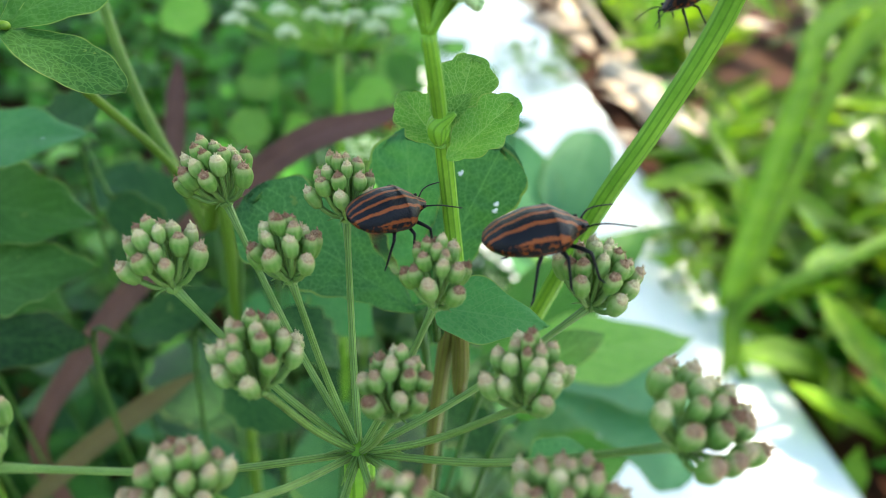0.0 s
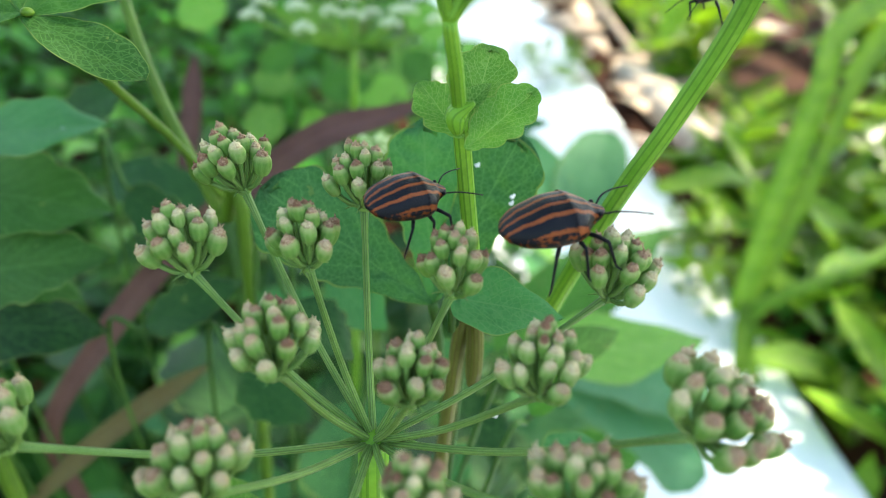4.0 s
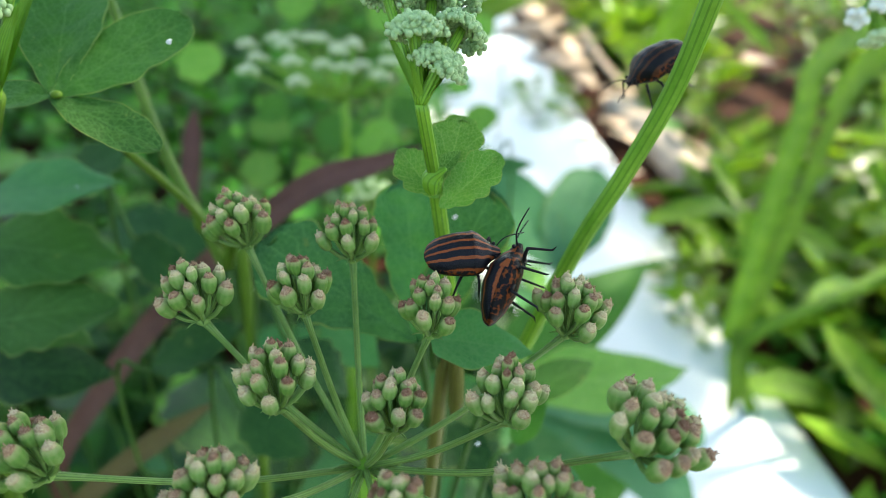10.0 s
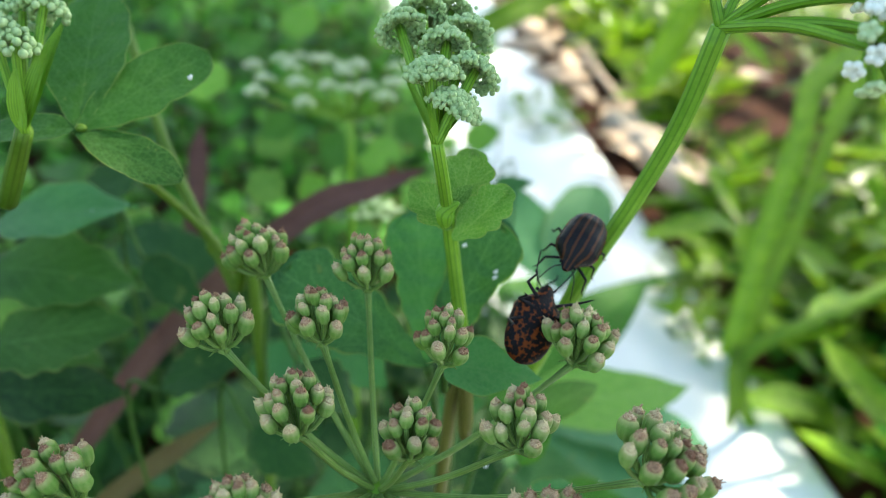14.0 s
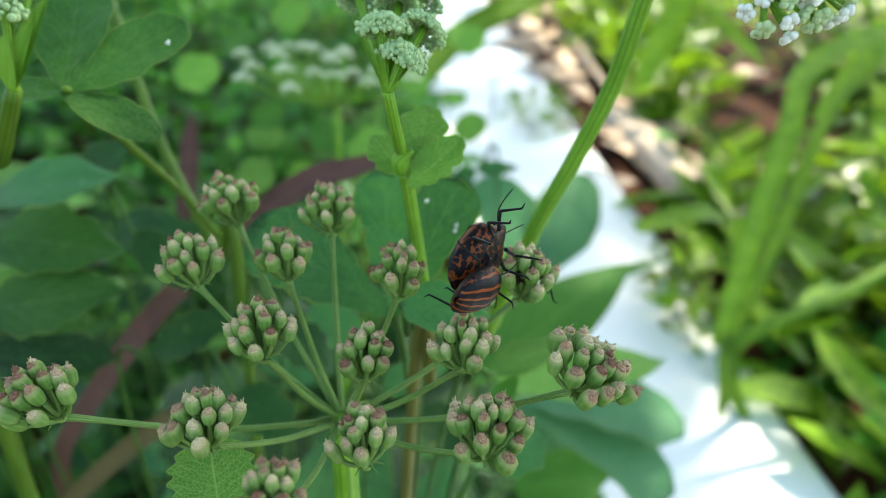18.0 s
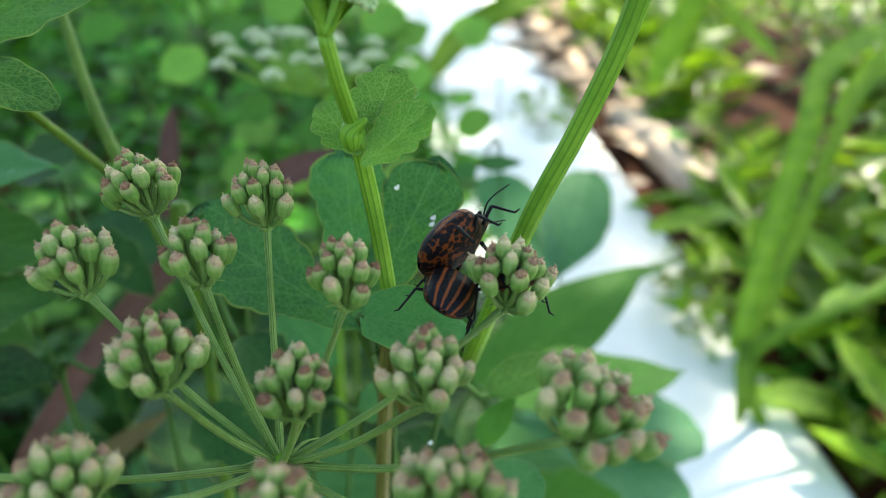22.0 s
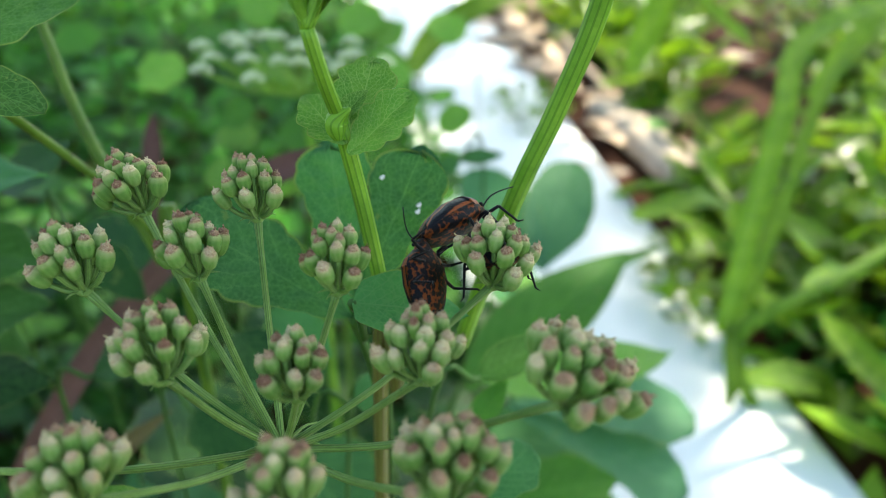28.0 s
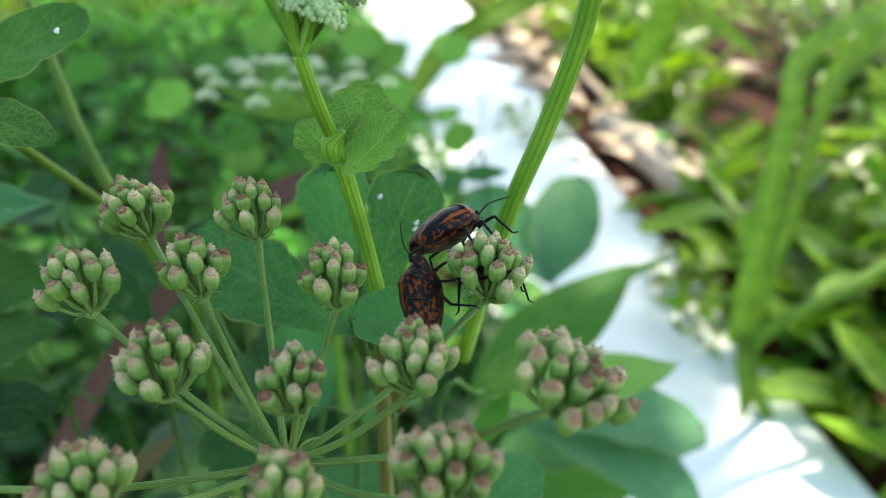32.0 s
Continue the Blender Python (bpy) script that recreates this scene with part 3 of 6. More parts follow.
umbellet((0.0320, 0.0768, 0.4926), (-0.019, 0.113, 1.063), 0.0100, 22, 315, 0.92)
ray((0.0320, 0.0768, 0.4926))
umbellet((0.0391, 0.0892, 0.4963), (0.027, 0.113, 1.063), 0.0108, 23, 318, 0.92)
ray((0.0391, 0.0892, 0.4963))
umbellet((0.0351, 0.0646, 0.4898), (-0.051, 0.111, 1.062), 0.0111, 23, 321, 0.96)
ray((0.0351, 0.0646, 0.4898))
umbellet((0.0448, 0.0711, 0.4952), (0.380, 0.050, 1.000), 0.0142, 23, 324, 1.06, 0.0036)
ray((0.0448, 0.0711, 0.4952))
umbellet((-0.0160, 0.0686, 0.4857), (-0.629, -0.005, 0.868), 0.0112, 22, 327, 0.98)
ray((-0.0160, 0.0686, 0.4857))
umbellet((0.0218, 0.0627, 0.4889), (-0.131, 0.106, 1.056), 0.0081, 18, 330, 0.87)
ray((0.0218, 0.0627, 0.4889))
umbellet((0.0144, 0.0529, 0.4898), (-0.111, 0.104, 1.058), 0.0077, 17, 333, 0.83)
ray((0.0144, 0.0529, 0.4898))
bm = bmesh.new()
ball(bm, HUB, 0.0019, 12, 8, (1, 1, 0.8))
tube(bm, [HUB, HUB + Vector((0.002, 0.004, -0.05)), HUB + Vector((0.008, 0.014, -0.2)), (HUB.x + 0.015, HUB.y + 0.03, -0.02)], 0.0017, 0.003, 14, 0.09)
part("stem", bm, M_STEM, umbel)
for k in range(7):
    a = k * 0.9
    bm = bmesh.new()
    d = Vector((math.cos(a), math.sin(a), 0.1))
    tube(bm, [HUB, HUB + d * 0.003 + Vector((0, 0, 0.001)), HUB + d * 0.0055], 0.0003, 0.00008, 6, steps=3)
    part("bract", bm, M_RAY, umbel)

# ---- the flowering stem behind, with its bract leaf and bud head ----
budding = thing("budding_stem", (0, 0, 0), "ribbed green stem with bract leaf and closed pale bud head", "flower stem")
bm = bmesh.new()
tube(bm, [(0.0191, 0.0929, 0.5222), (0.0202, 0.0947, 0.5168), (0.0210, 0.1000, 0.5104)], 0.00075, 0.00082, 18, 0.03)
part("upper_stem", bm, M_STEM, budding)
bm = bmesh.new()
tube(bm, [(0.0210, 0.1000, 0.5104), (0.0231, 0.1028, 0.4984), (0.0257, 0.1020, 0.4858)], 0.0010, 0.0010, 18, 0.035)
part("middle_stem", bm, M_STEM, budding)
bm = bmesh.new()
tube(bm, [(0.0257, 0.1020, 0.4858), (0.0274, 0.1049, 0.4677), (0.0245, 0.1092, 0.4437), (0.0295, 0.1392, -0.0200)], 0.0009, 0.0013, 18, 0.04)
part("lower_stem", bm, M_BROWN_STEM, budding, "ageing brownish lower stem")
bm = bmesh.new()
ball(bm, Vector((0.0210, 0.1000, 0.5104)), 0.00095, 10, 8, (1, 1, 1.3))
part("node", bm, M_STEM, budding)
for b0, b1, w, opt in (((0.0216, 0.0993, 0.5080), (0.0161, 0.1040, 0.5124), 0.0054, dict(shape='full', seed=3, cup=0.2, bend=0.06, scallop=3, depth=0.13, nu=60, nv=30, quilt=0.0005)), ((0.0221, 0.0997, 0.5086), (0.0237, 0.1095, 0.5150), 0.0072, dict(shape='full', seed=4, cup=0.2, bend=-0.05, scallop=4, depth=0.13, nu=60, nv=30, quilt=0.0005)), ((0.0221, 0.0978, 0.5074), (0.0288, 0.1027, 0.5130), 0.0056, dict(shape='full', seed=8, cup=0.2, bend=-0.06, scallop=4, depth=0.13, nu=60, nv=30, quilt=0.0005)), ((0.0215, 0.0995, 0.5114), (0.0237, 0.1006, 0.5145), 0.0024, dict(shape='ovate', seed=9, cup=0.5, bend=0.3))):
    part("bract_leaflet", blade_mesh(b0, b1, w, (0.0045, -0.6258, 0.7800), **opt), M_LEAF_YOUNG, budding)
bm = bmesh.new()
tube(bm, [(0.0210, 0.0981, 0.5090), (0.0207, 0.0982, 0.5112), (0.0224, 0.0979, 0.5128)], 0.0008, 0.0004, 10, 0.1, 6, lambda t: 0.6 + 1.4 * math.sin(math.pi * t))
part("leaf_sheath", bm, M_STEM, budding)


def bud_head(root, tips, parent, mat, r, count, bead, seed, stalk_mat=M_STEM):
    """Rays from root to each tip; each tip carries a cushion of round buds."""
    rnd = random.Random(seed)
    root = Vector(root)
    for tip in tips:
        tip = Vector(tip)
        d = (tip - root).normalized()
        side = d.orthogonal().normalized()
        other = d.cross(side)
        bm = bmesh.new()
        tube(bm, [root, root.lerp(tip, 0.5), tip], 0.0006, 0.0006, 8, 0.1, 5)
        part("ray", bm, stalk_mat, parent)
        spots = []
        for i in range(count):
            f = (i + 0.5) / count
            th = math.radians(80) * math.sqrt(f)
            ph = i * 2.39996
            lump = 1 + 0.34 * noise.noise(Vector((i * 0.31, tip.x * 900, 0)))
            c = tip + (d * (math.cos(th) - 0.55) + (side * math.cos(ph) + other * math.sin(ph)) * math.sin(th)) * r * lump * rnd.uniform(0.86, 1.12)
            spots.append((c, bead * rnd.uniform(0.7, 1.3)))
        beads("bud_cushion", spots, mat, parent)


bud_head((0.0191, 0.0929, 0.5222), [(0.0127, 0.1067, 0.5320), (0.0149, 0.1120, 0.5334), (0.0176, 0.0954, 0.5299), (0.0188, 0.1040, 0.5311), (0.0213, 0.1089, 0.5317), (0.0226, 0.1006, 0.5289), (0.0209, 0.0938, 0.5269), (0.0161, 0.1138, 0.5303), (0.0185, 0.1162, 0.5327)], budding, M_BUD, 0.0030, 190, 0.00036, 3)
for b0, b1 in (((0.0191, 0.0929, 0.5222), (0.0142, 0.0951, 0.5307)), ((0.0191, 0.0929, 0.5222), (0.0210, 0.0929, 0.5263)), ((0.0191, 0.0929, 0.5222), (0.0180, 0.0911, 0.5273)), ((0.0191, 0.0929, 0.5222), (0.0224, 0.0966, 0.5269))):
    part("bract", blade_mesh(b0, b1, 0.0009, (0.0045, -0.6258, 0.7800), shape="ovate", nu=10, nv=4, cup=0.5), M_STEM, budding)

# ---- the slanting thick stem with its flower head ----
slanting = thing("slanting_stem", (0, 0, 0), "thick ribbed green stem slanting up to white flowers", "flower stem")
bm = bmesh.new()
tube(bm, [(0.0367, 0.1165, 0.4689), (0.0423, 0.1103, 0.4966), (0.0464, 0.1083, 0.5100), (0.0498, 0.1063, 0.5231), (0.0513, 0.1044, 0.5361)], 0.00128, 0.00125, 20, 0.04)
part("stem", bm, M_STEM, slanting)
for tip in ((0.0594, 0.0855, 0.5387), (0.0649, 0.0872, 0.5396), (0.0619, 0.0922, 0.5426), (0.0588, 0.0975, 0.5441), (0.0556, 0.1097, 0.5459), (0.0468, 0.1092, 0.5452)):
    bm = bmesh.new()
    root, tip = Vector((0.0513, 0.1044, 0.5361)), Vector(tip)
    tube(bm, [root, root.lerp(tip, 0.5) + Vector((0, 0, 0.001)), tip], 0.0007, 0.00055, 10, 0.1)
    part("ray", bm, M_STEM, slanting)
    rnd = random.Random(int(tip.x * 1e5))
    for i in range(18):
        th, ph = math.radians(78) * math.sqrt((i + 0.5) / 18), i * 2.4
        d = (tip - root).normalized()
        side = d.orthogonal().normalized()
        d = (d * math.cos(th) + (side * math.cos(ph) + d.cross(side) * math.sin(ph)) * math.sin(th))
        end = tip + d * 0.0048 * rnd.uniform(0.8, 1.1)
        bm = bmesh.new()
        tube(bm, [tip, end], 0.0003, 0.00025, 6, steps=2)
        ped = part("pedicel", bm, M_STEM, slanting)
        bm = bmesh.new()
        ball(bm, end, 0.0005, 8, 6)
        for k in range(5):
            e = d.orthogonal().normalized()
            e = (Matrix.Rotation(k * 1.257, 3, d) @ e)
            ball(bm, end + e * 0.00062 + d * 0.0003, 0.00047, 6, 4)
        part("floret", bm, M_PETAL if i % 2 else M_PALE_BUD, ped)

# ---- leaves of the herb close by ----
def speck(at):
    bm = bmesh.new()
    ball(bm, Vector(at), 0.0003, 8, 6, (1.2, 0.5, 1.0))
    ball(bm, Vector(at) + Vector((0.0002, 0, 0.0003)), 0.0002, 8, 6)
    tagged(link_mesh("dropping", bm, M_SPECK), "tiny white speck stuck on a leaf", "speck", "white specks")


leaf("herb_leaf", (0, 0, 0), "broad green three-lobed herb leaf on a pale stalk", [((-0.0325, 0.1095, 0.5130), (-0.0388, 0.1314, 0.5287), 0.0126, (0.0045, -0.6258, 0.7800), dict(shape='full', seed=1, cup=0.12, bend=0.06, scallop=4, depth=0.04, nu=48, nv=22, quilt=0.0003)), ((-0.0324, 0.1095, 0.5130), (-0.0186, 0.1239, 0.5226), 0.0111, (0.0045, -0.6258, 0.7800), dict(shape='full', seed=2, cup=0.12, bend=0.06, scallop=4, depth=0.04, nu=48, nv=22, quilt=0.0003)), ((-0.0332, 0.1095, 0.5129), (-0.0168, 0.1053, 0.5091), 0.0072, (0.0, -0.35, 1.0), dict(shape='full', seed=3, cup=0.12, bend=0.06, scallop=4, depth=0.04, nu=48, nv=22, quilt=0.0003)), ((-0.0319, 0.1096, 0.5131), (-0.0452, 0.1068, 0.5125), 0.0063, (0.0, -0.35, 1.0), dict(shape='full', seed=4, cup=0.12, bend=0.06, scallop=4, depth=0.04, nu=48, nv=22, quilt=0.0003))], M_LEAF_MID, [(-0.0327, 0.1105, 0.5128), (-0.0342, 0.1295, 0.4975), (-0.0286, 0.1392, 0.4837), (-0.0230, 0.1440, 0.4712)], stalk_r=0.0007, stalk_mat=M_STEM_DIM)
leaf("herb_leaf", (0, 0, 0), "shaded broad green leaf with scalloped edge", [((-0.0773, 0.1480, 0.4744), (-0.0464, 0.1488, 0.4837), 0.018, (-0.30, -0.25, 0.9), dict(shape='ovate', seed=40, teeth=3, cup=0.12, bend=0.1, wave=0.05))], M_LEAF_BLUE)
leaf("herb_leaf", (0, 0, 0), "shaded broad green leaf with scalloped edge", [((-0.0810, 0.1475, 0.4634), (-0.0459, 0.1449, 0.4666), 0.02, (0.00, -0.37, 0.9), dict(shape='ovate', seed=41, teeth=4, cup=0.12, bend=0.1, wave=0.05))], M_LEAF_MID)
leaf("herb_leaf", (0, 0, 0), "shaded broad green leaf with scalloped edge", [((-0.0748, 0.1350, 0.4512), (-0.0439, 0.1362, 0.4611), 0.017, (0.30, -0.49, 0.9), dict(shape='ovate', seed=42, teeth=5, cup=0.12, bend=0.1, wave=0.05))], M_LEAF_MID)
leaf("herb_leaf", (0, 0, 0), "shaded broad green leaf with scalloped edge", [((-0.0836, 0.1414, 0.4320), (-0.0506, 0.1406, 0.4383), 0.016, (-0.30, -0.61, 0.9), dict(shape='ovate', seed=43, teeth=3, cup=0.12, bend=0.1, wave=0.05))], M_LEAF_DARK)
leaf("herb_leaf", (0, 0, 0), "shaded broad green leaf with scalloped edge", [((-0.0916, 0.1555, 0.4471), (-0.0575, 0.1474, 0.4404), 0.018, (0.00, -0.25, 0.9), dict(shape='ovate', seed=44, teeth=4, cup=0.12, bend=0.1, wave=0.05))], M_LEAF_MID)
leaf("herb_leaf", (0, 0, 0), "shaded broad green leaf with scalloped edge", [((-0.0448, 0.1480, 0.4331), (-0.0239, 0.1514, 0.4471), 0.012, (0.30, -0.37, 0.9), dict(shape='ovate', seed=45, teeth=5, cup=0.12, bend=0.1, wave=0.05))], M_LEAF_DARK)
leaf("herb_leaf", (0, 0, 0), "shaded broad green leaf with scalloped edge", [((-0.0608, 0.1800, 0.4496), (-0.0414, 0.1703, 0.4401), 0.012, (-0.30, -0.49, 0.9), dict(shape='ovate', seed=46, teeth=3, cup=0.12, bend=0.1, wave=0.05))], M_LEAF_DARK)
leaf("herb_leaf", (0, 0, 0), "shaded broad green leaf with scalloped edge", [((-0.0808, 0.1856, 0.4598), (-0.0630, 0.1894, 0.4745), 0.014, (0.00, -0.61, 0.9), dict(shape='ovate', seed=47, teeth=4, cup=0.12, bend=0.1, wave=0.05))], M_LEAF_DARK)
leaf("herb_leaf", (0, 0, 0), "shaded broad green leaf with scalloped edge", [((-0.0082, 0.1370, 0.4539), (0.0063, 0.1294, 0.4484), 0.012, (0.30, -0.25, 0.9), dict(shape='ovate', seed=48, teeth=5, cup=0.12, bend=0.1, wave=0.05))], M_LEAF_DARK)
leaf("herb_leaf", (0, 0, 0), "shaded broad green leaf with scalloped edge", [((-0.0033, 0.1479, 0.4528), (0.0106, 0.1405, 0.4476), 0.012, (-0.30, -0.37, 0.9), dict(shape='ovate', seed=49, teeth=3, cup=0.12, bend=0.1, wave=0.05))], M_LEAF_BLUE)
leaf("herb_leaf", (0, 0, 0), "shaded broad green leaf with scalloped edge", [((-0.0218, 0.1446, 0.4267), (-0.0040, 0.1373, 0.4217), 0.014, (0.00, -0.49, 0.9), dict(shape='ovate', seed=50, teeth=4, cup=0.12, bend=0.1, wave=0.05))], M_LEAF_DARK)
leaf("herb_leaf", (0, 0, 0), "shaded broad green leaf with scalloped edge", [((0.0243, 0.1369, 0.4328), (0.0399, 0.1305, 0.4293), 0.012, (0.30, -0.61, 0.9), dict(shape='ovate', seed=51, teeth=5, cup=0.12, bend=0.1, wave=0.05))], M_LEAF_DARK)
leaf("herb_leaf", (0, 0, 0), "shaded broad green leaf with scalloped edge", [((0.0168, 0.1313, 0.4435), (0.0313, 0.1325, 0.4535), 0.011, (-0.30, -0.25, 0.9), dict(shape='ovate', seed=52, teeth=3, cup=0.12, bend=0.1, wave=0.05))], M_LEAF_BLUE)
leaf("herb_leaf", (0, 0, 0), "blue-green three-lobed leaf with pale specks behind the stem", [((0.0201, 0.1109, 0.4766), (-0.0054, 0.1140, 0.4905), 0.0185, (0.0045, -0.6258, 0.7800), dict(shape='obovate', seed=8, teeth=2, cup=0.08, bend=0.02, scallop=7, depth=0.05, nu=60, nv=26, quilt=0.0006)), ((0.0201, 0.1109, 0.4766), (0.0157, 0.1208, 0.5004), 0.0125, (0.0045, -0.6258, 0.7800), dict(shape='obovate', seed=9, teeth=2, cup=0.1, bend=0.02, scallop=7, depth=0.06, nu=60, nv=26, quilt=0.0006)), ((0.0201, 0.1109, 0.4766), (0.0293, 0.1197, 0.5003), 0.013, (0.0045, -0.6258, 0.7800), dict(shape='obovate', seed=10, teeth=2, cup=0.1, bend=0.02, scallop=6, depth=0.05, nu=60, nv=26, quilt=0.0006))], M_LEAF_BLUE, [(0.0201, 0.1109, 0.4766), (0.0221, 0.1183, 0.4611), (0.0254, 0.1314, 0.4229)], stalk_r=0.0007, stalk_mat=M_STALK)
leaf("herb_leaf", (0, 0, 0), "small folded blue-green leaf under the seed heads", [((0.0222, 0.0968, 0.4882), (0.0370, 0.0976, 0.4873), 0.0085, (0.3, -0.5, 0.8), dict(shape='cordate', seed=11, cup=0.3, bend=0.1, teeth=2))], M_LEAF_BLUE, [(0.0222, 0.0968, 0.4882), (0.0232, 0.1010, 0.4800), (0.0262, 0.1110, 0.4400), (0.0300, 0.1300, -0.0100)])
leaf("herb_leaf", (0, 0, 0), "mid-green pointed leaf above the concrete strip", [((0.0479, 0.1930, 0.3996), (0.1110, 0.2213, 0.3982), 0.026, (0.0, -0.25, 1.0), dict(shape='ovate', seed=12, cup=0.1, bend=0.05, teeth=2))], M_LEAF_YOUNG)
leaf("herb_leaf", (0, 0, 0), "low blue-green leaf covering the soil under the umbel", [((0.0546, 0.2643, 0.3129), (0.1018, 0.2653, 0.3135), 0.045, (0.0, -0.25, 1.0), dict(shape='round', seed=33, teeth=2, cup=0.1))], M_LEAF_BLUE)
leaf("herb_leaf", (0, 0, 0), "low blue-green leaf covering the soil under the umbel", [((0.0758, 0.3254, 0.2526), (0.1201, 0.3273, 0.2556), 0.05, (0.0, -0.25, 1.0), dict(shape='round', seed=34, teeth=2, cup=0.1))], M_LEAF_BLUE)
leaf("herb_leaf", (0, 0, 0), "large pale lobed leaf with ragged edge over the white strip", [((0.0577, 0.2261, 0.3649), (0.1340, 0.2411, 0.3599), 0.036, (0.0, -0.25, 1.0), dict(shape='obovate', seed=13, teeth=4, cup=0.1)), ((0.0577, 0.2261, 0.3649), (0.1288, 0.2152, 0.3431), 0.036, (0.0, -0.25, 1.0), dict(shape='obovate', seed=14, teeth=4, cup=0.1))], M_LEAF_PALE)
leaf("herb_leaf", (0, 0, 0), "pale blue-green lobed leaf hanging over the white strip", [((0.0893, 0.3798, 0.3369), (0.0455, 0.4391, 0.3743), 0.0389, (0.0045, -0.6258, 0.7800), dict(shape='full', seed=15, cup=0.08, bend=0.03, scallop=3, depth=0.03, nu=40, nv=16)), ((0.0861, 0.3796, 0.3365), (0.1092, 0.4435, 0.3811), 0.0410, (0.0045, -0.6258, 0.7800), dict(shape='full', seed=16, cup=0.08, bend=0.03, scallop=3, depth=0.03, nu=40, nv=16))], M_LEAF_PALE)
leaf("herb_leaf", (0, 0, 0), "long mid-green pointed leaf reaching over the strip", [((0.0759, 0.3582, 0.3287), (0.1618, 0.3901, 0.3574), 0.0108, (0.0, -0.35, 1.0), dict(shape='ovate', seed=27, cup=0.15, bend=0.08, nu=30))], M_LEAF_MID)
leaf("herb_leaf", (0, 0, 0), "long dark green leaf with an arching tip", [((0.0432, 0.2363, 0.3629), (0.1156, 0.3107, 0.3956), 0.034, (0.0, -0.25, 1.0), dict(shape='ovate', seed=17, cup=0.15, bend=0.1))], M_LEAF)
leaf("herb_leaf", (0, 0, 0), "fresh light green leaf", [((0.0409, 0.1263, 0.4544), (0.0550, 0.1349, 0.4597), 0.0085, (0.0, -0.25, 1.0), dict(shape='ovate', seed=18, cup=0.2))], M_LEAF)
leaf("herb_leaf", (0, 0, 0), "fresh light green leaf", [((0.0401, 0.1219, 0.4462), (0.0457, 0.1281, 0.4535), 0.0055, (0.0, -0.25, 1.0), dict(shape='ovate', seed=19, cup=0.3))], M_LEAF)
leaf("herb_leaf", (0, 0, 0), "green leaf with a net of yellow veins and toothed edge", [((0.0036, 0.0657, 0.4762), (0.0014, 0.0694, 0.4833), 0.0105, (0.0045, -0.6258, 0.7800), dict(shape='round', seed=20, teeth=5, cup=0.15))], M_LEAF_YOUNG)
leaf("herb_leaf", (0, 0, 0), "rounded blue-green leaf low under the umbel", [((0.0412, 0.1019, 0.4510), (0.0486, 0.1096, 0.4549), 0.0105, (0.0, -0.25, 1.0), dict(shape='round', seed=21, teeth=2, cup=0.1))], M_LEAF_BLUE)
leaf("herb_leaf", (0, 0, 0), "bright green leaf low over the white strip", [((0.0602, 0.1956, 0.3497), (0.0937, 0.2006, 0.3587), 0.028, (0.0, -0.25, 1.0), dict(shape='ovate', seed=22, teeth=2, cup=0.1))], M_LEAF)
leaf("herb_leaf", (0, 0, 0), "narrow green leaflet pair above the strip", [((0.0367, 0.3053, 0.4295), (0.0253, 0.3021, 0.4234), 0.009, (0.0045, -0.6258, 0.7800), dict(shape='ovate', seed=23)), ((0.0367, 0.3053, 0.4295), (0.0554, 0.3072, 0.4328), 0.008, (0.0045, -0.6258, 0.7800), dict(shape='ovate', seed=24))], M_LEAF_BLUE)
leaf("bright_leaf", (0, 0, 0), "soft light green leaf farther behind", [((-0.0449, 0.3279, 0.4271), (-0.0220, 0.3317, 0.4335), 0.022, (-0.30, -0.6, 0.8), dict(shape='ovate', seed=70, teeth=0, cup=0.1, bend=0.1))], M_LEAF)
leaf("bright_leaf", (0, 0, 0), "soft light green leaf farther behind", [((-0.0293, 0.3539, 0.4117), (-0.0106, 0.3611, 0.4245), 0.02, (0.00, -0.6, 0.8), dict(shape='round', seed=71, teeth=1, cup=0.1, bend=0.1))], M_LEAF_YOUNG)
leaf("bright_leaf", (0, 0, 0), "soft light green leaf farther behind", [((-0.0608, 0.3452, 0.4377), (-0.0760, 0.3398, 0.4282), 0.016, (0.30, -0.6, 0.8), dict(shape='ovate', seed=72, teeth=2, cup=0.1, bend=0.1))], M_LEAF)
leaf("bright_leaf", (0, 0, 0), "soft light green leaf farther behind", [((-0.0905, 0.3762, 0.4114), (-0.0692, 0.3758, 0.4105), 0.018, (-0.30, -0.6, 0.8), dict(shape='round', seed=73, teeth=0, cup=0.1, bend=0.1))], M_LEAF_YOUNG)
leaf("bright_leaf", (0, 0, 0), "soft light green leaf farther behind", [((-0.0129, 0.3771, 0.4326), (0.0033, 0.3700, 0.4198), 0.018, (0.00, -0.6, 0.8), dict(shape='ovate', seed=74, teeth=1, cup=0.1, bend=0.1))], M_LEAF)
leaf("bright_leaf", (0, 0, 0), "soft light green leaf farther behind", [((-0.1240, 0.3685, 0.4391), (-0.1021, 0.3738, 0.4484), 0.022, (0.30, -0.6, 0.8), dict(shape='round', seed=75, teeth=2, cup=0.1, bend=0.1))], M_LEAF_YOUNG)
leaf("bright_leaf", (0, 0, 0), "soft light green leaf farther behind", [((-0.1139, 0.4182, 0.4460), (-0.0962, 0.4254, 0.4586), 0.022, (-0.30, -0.6, 0.8), dict(shape='ovate', seed=76, teeth=0, cup=0.1, bend=0.1))], M_LEAF)
leaf("bright_leaf", (0, 0, 0), "soft light green leaf farther behind", [((-0.0510, 0.5295, 0.4393), (-0.0202, 0.5350, 0.4487), 0.03, (0.00, -0.6, 0.8), dict(shape='round', seed=77, teeth=1, cup=0.1, bend=0.1))], M_LEAF_YOUNG)
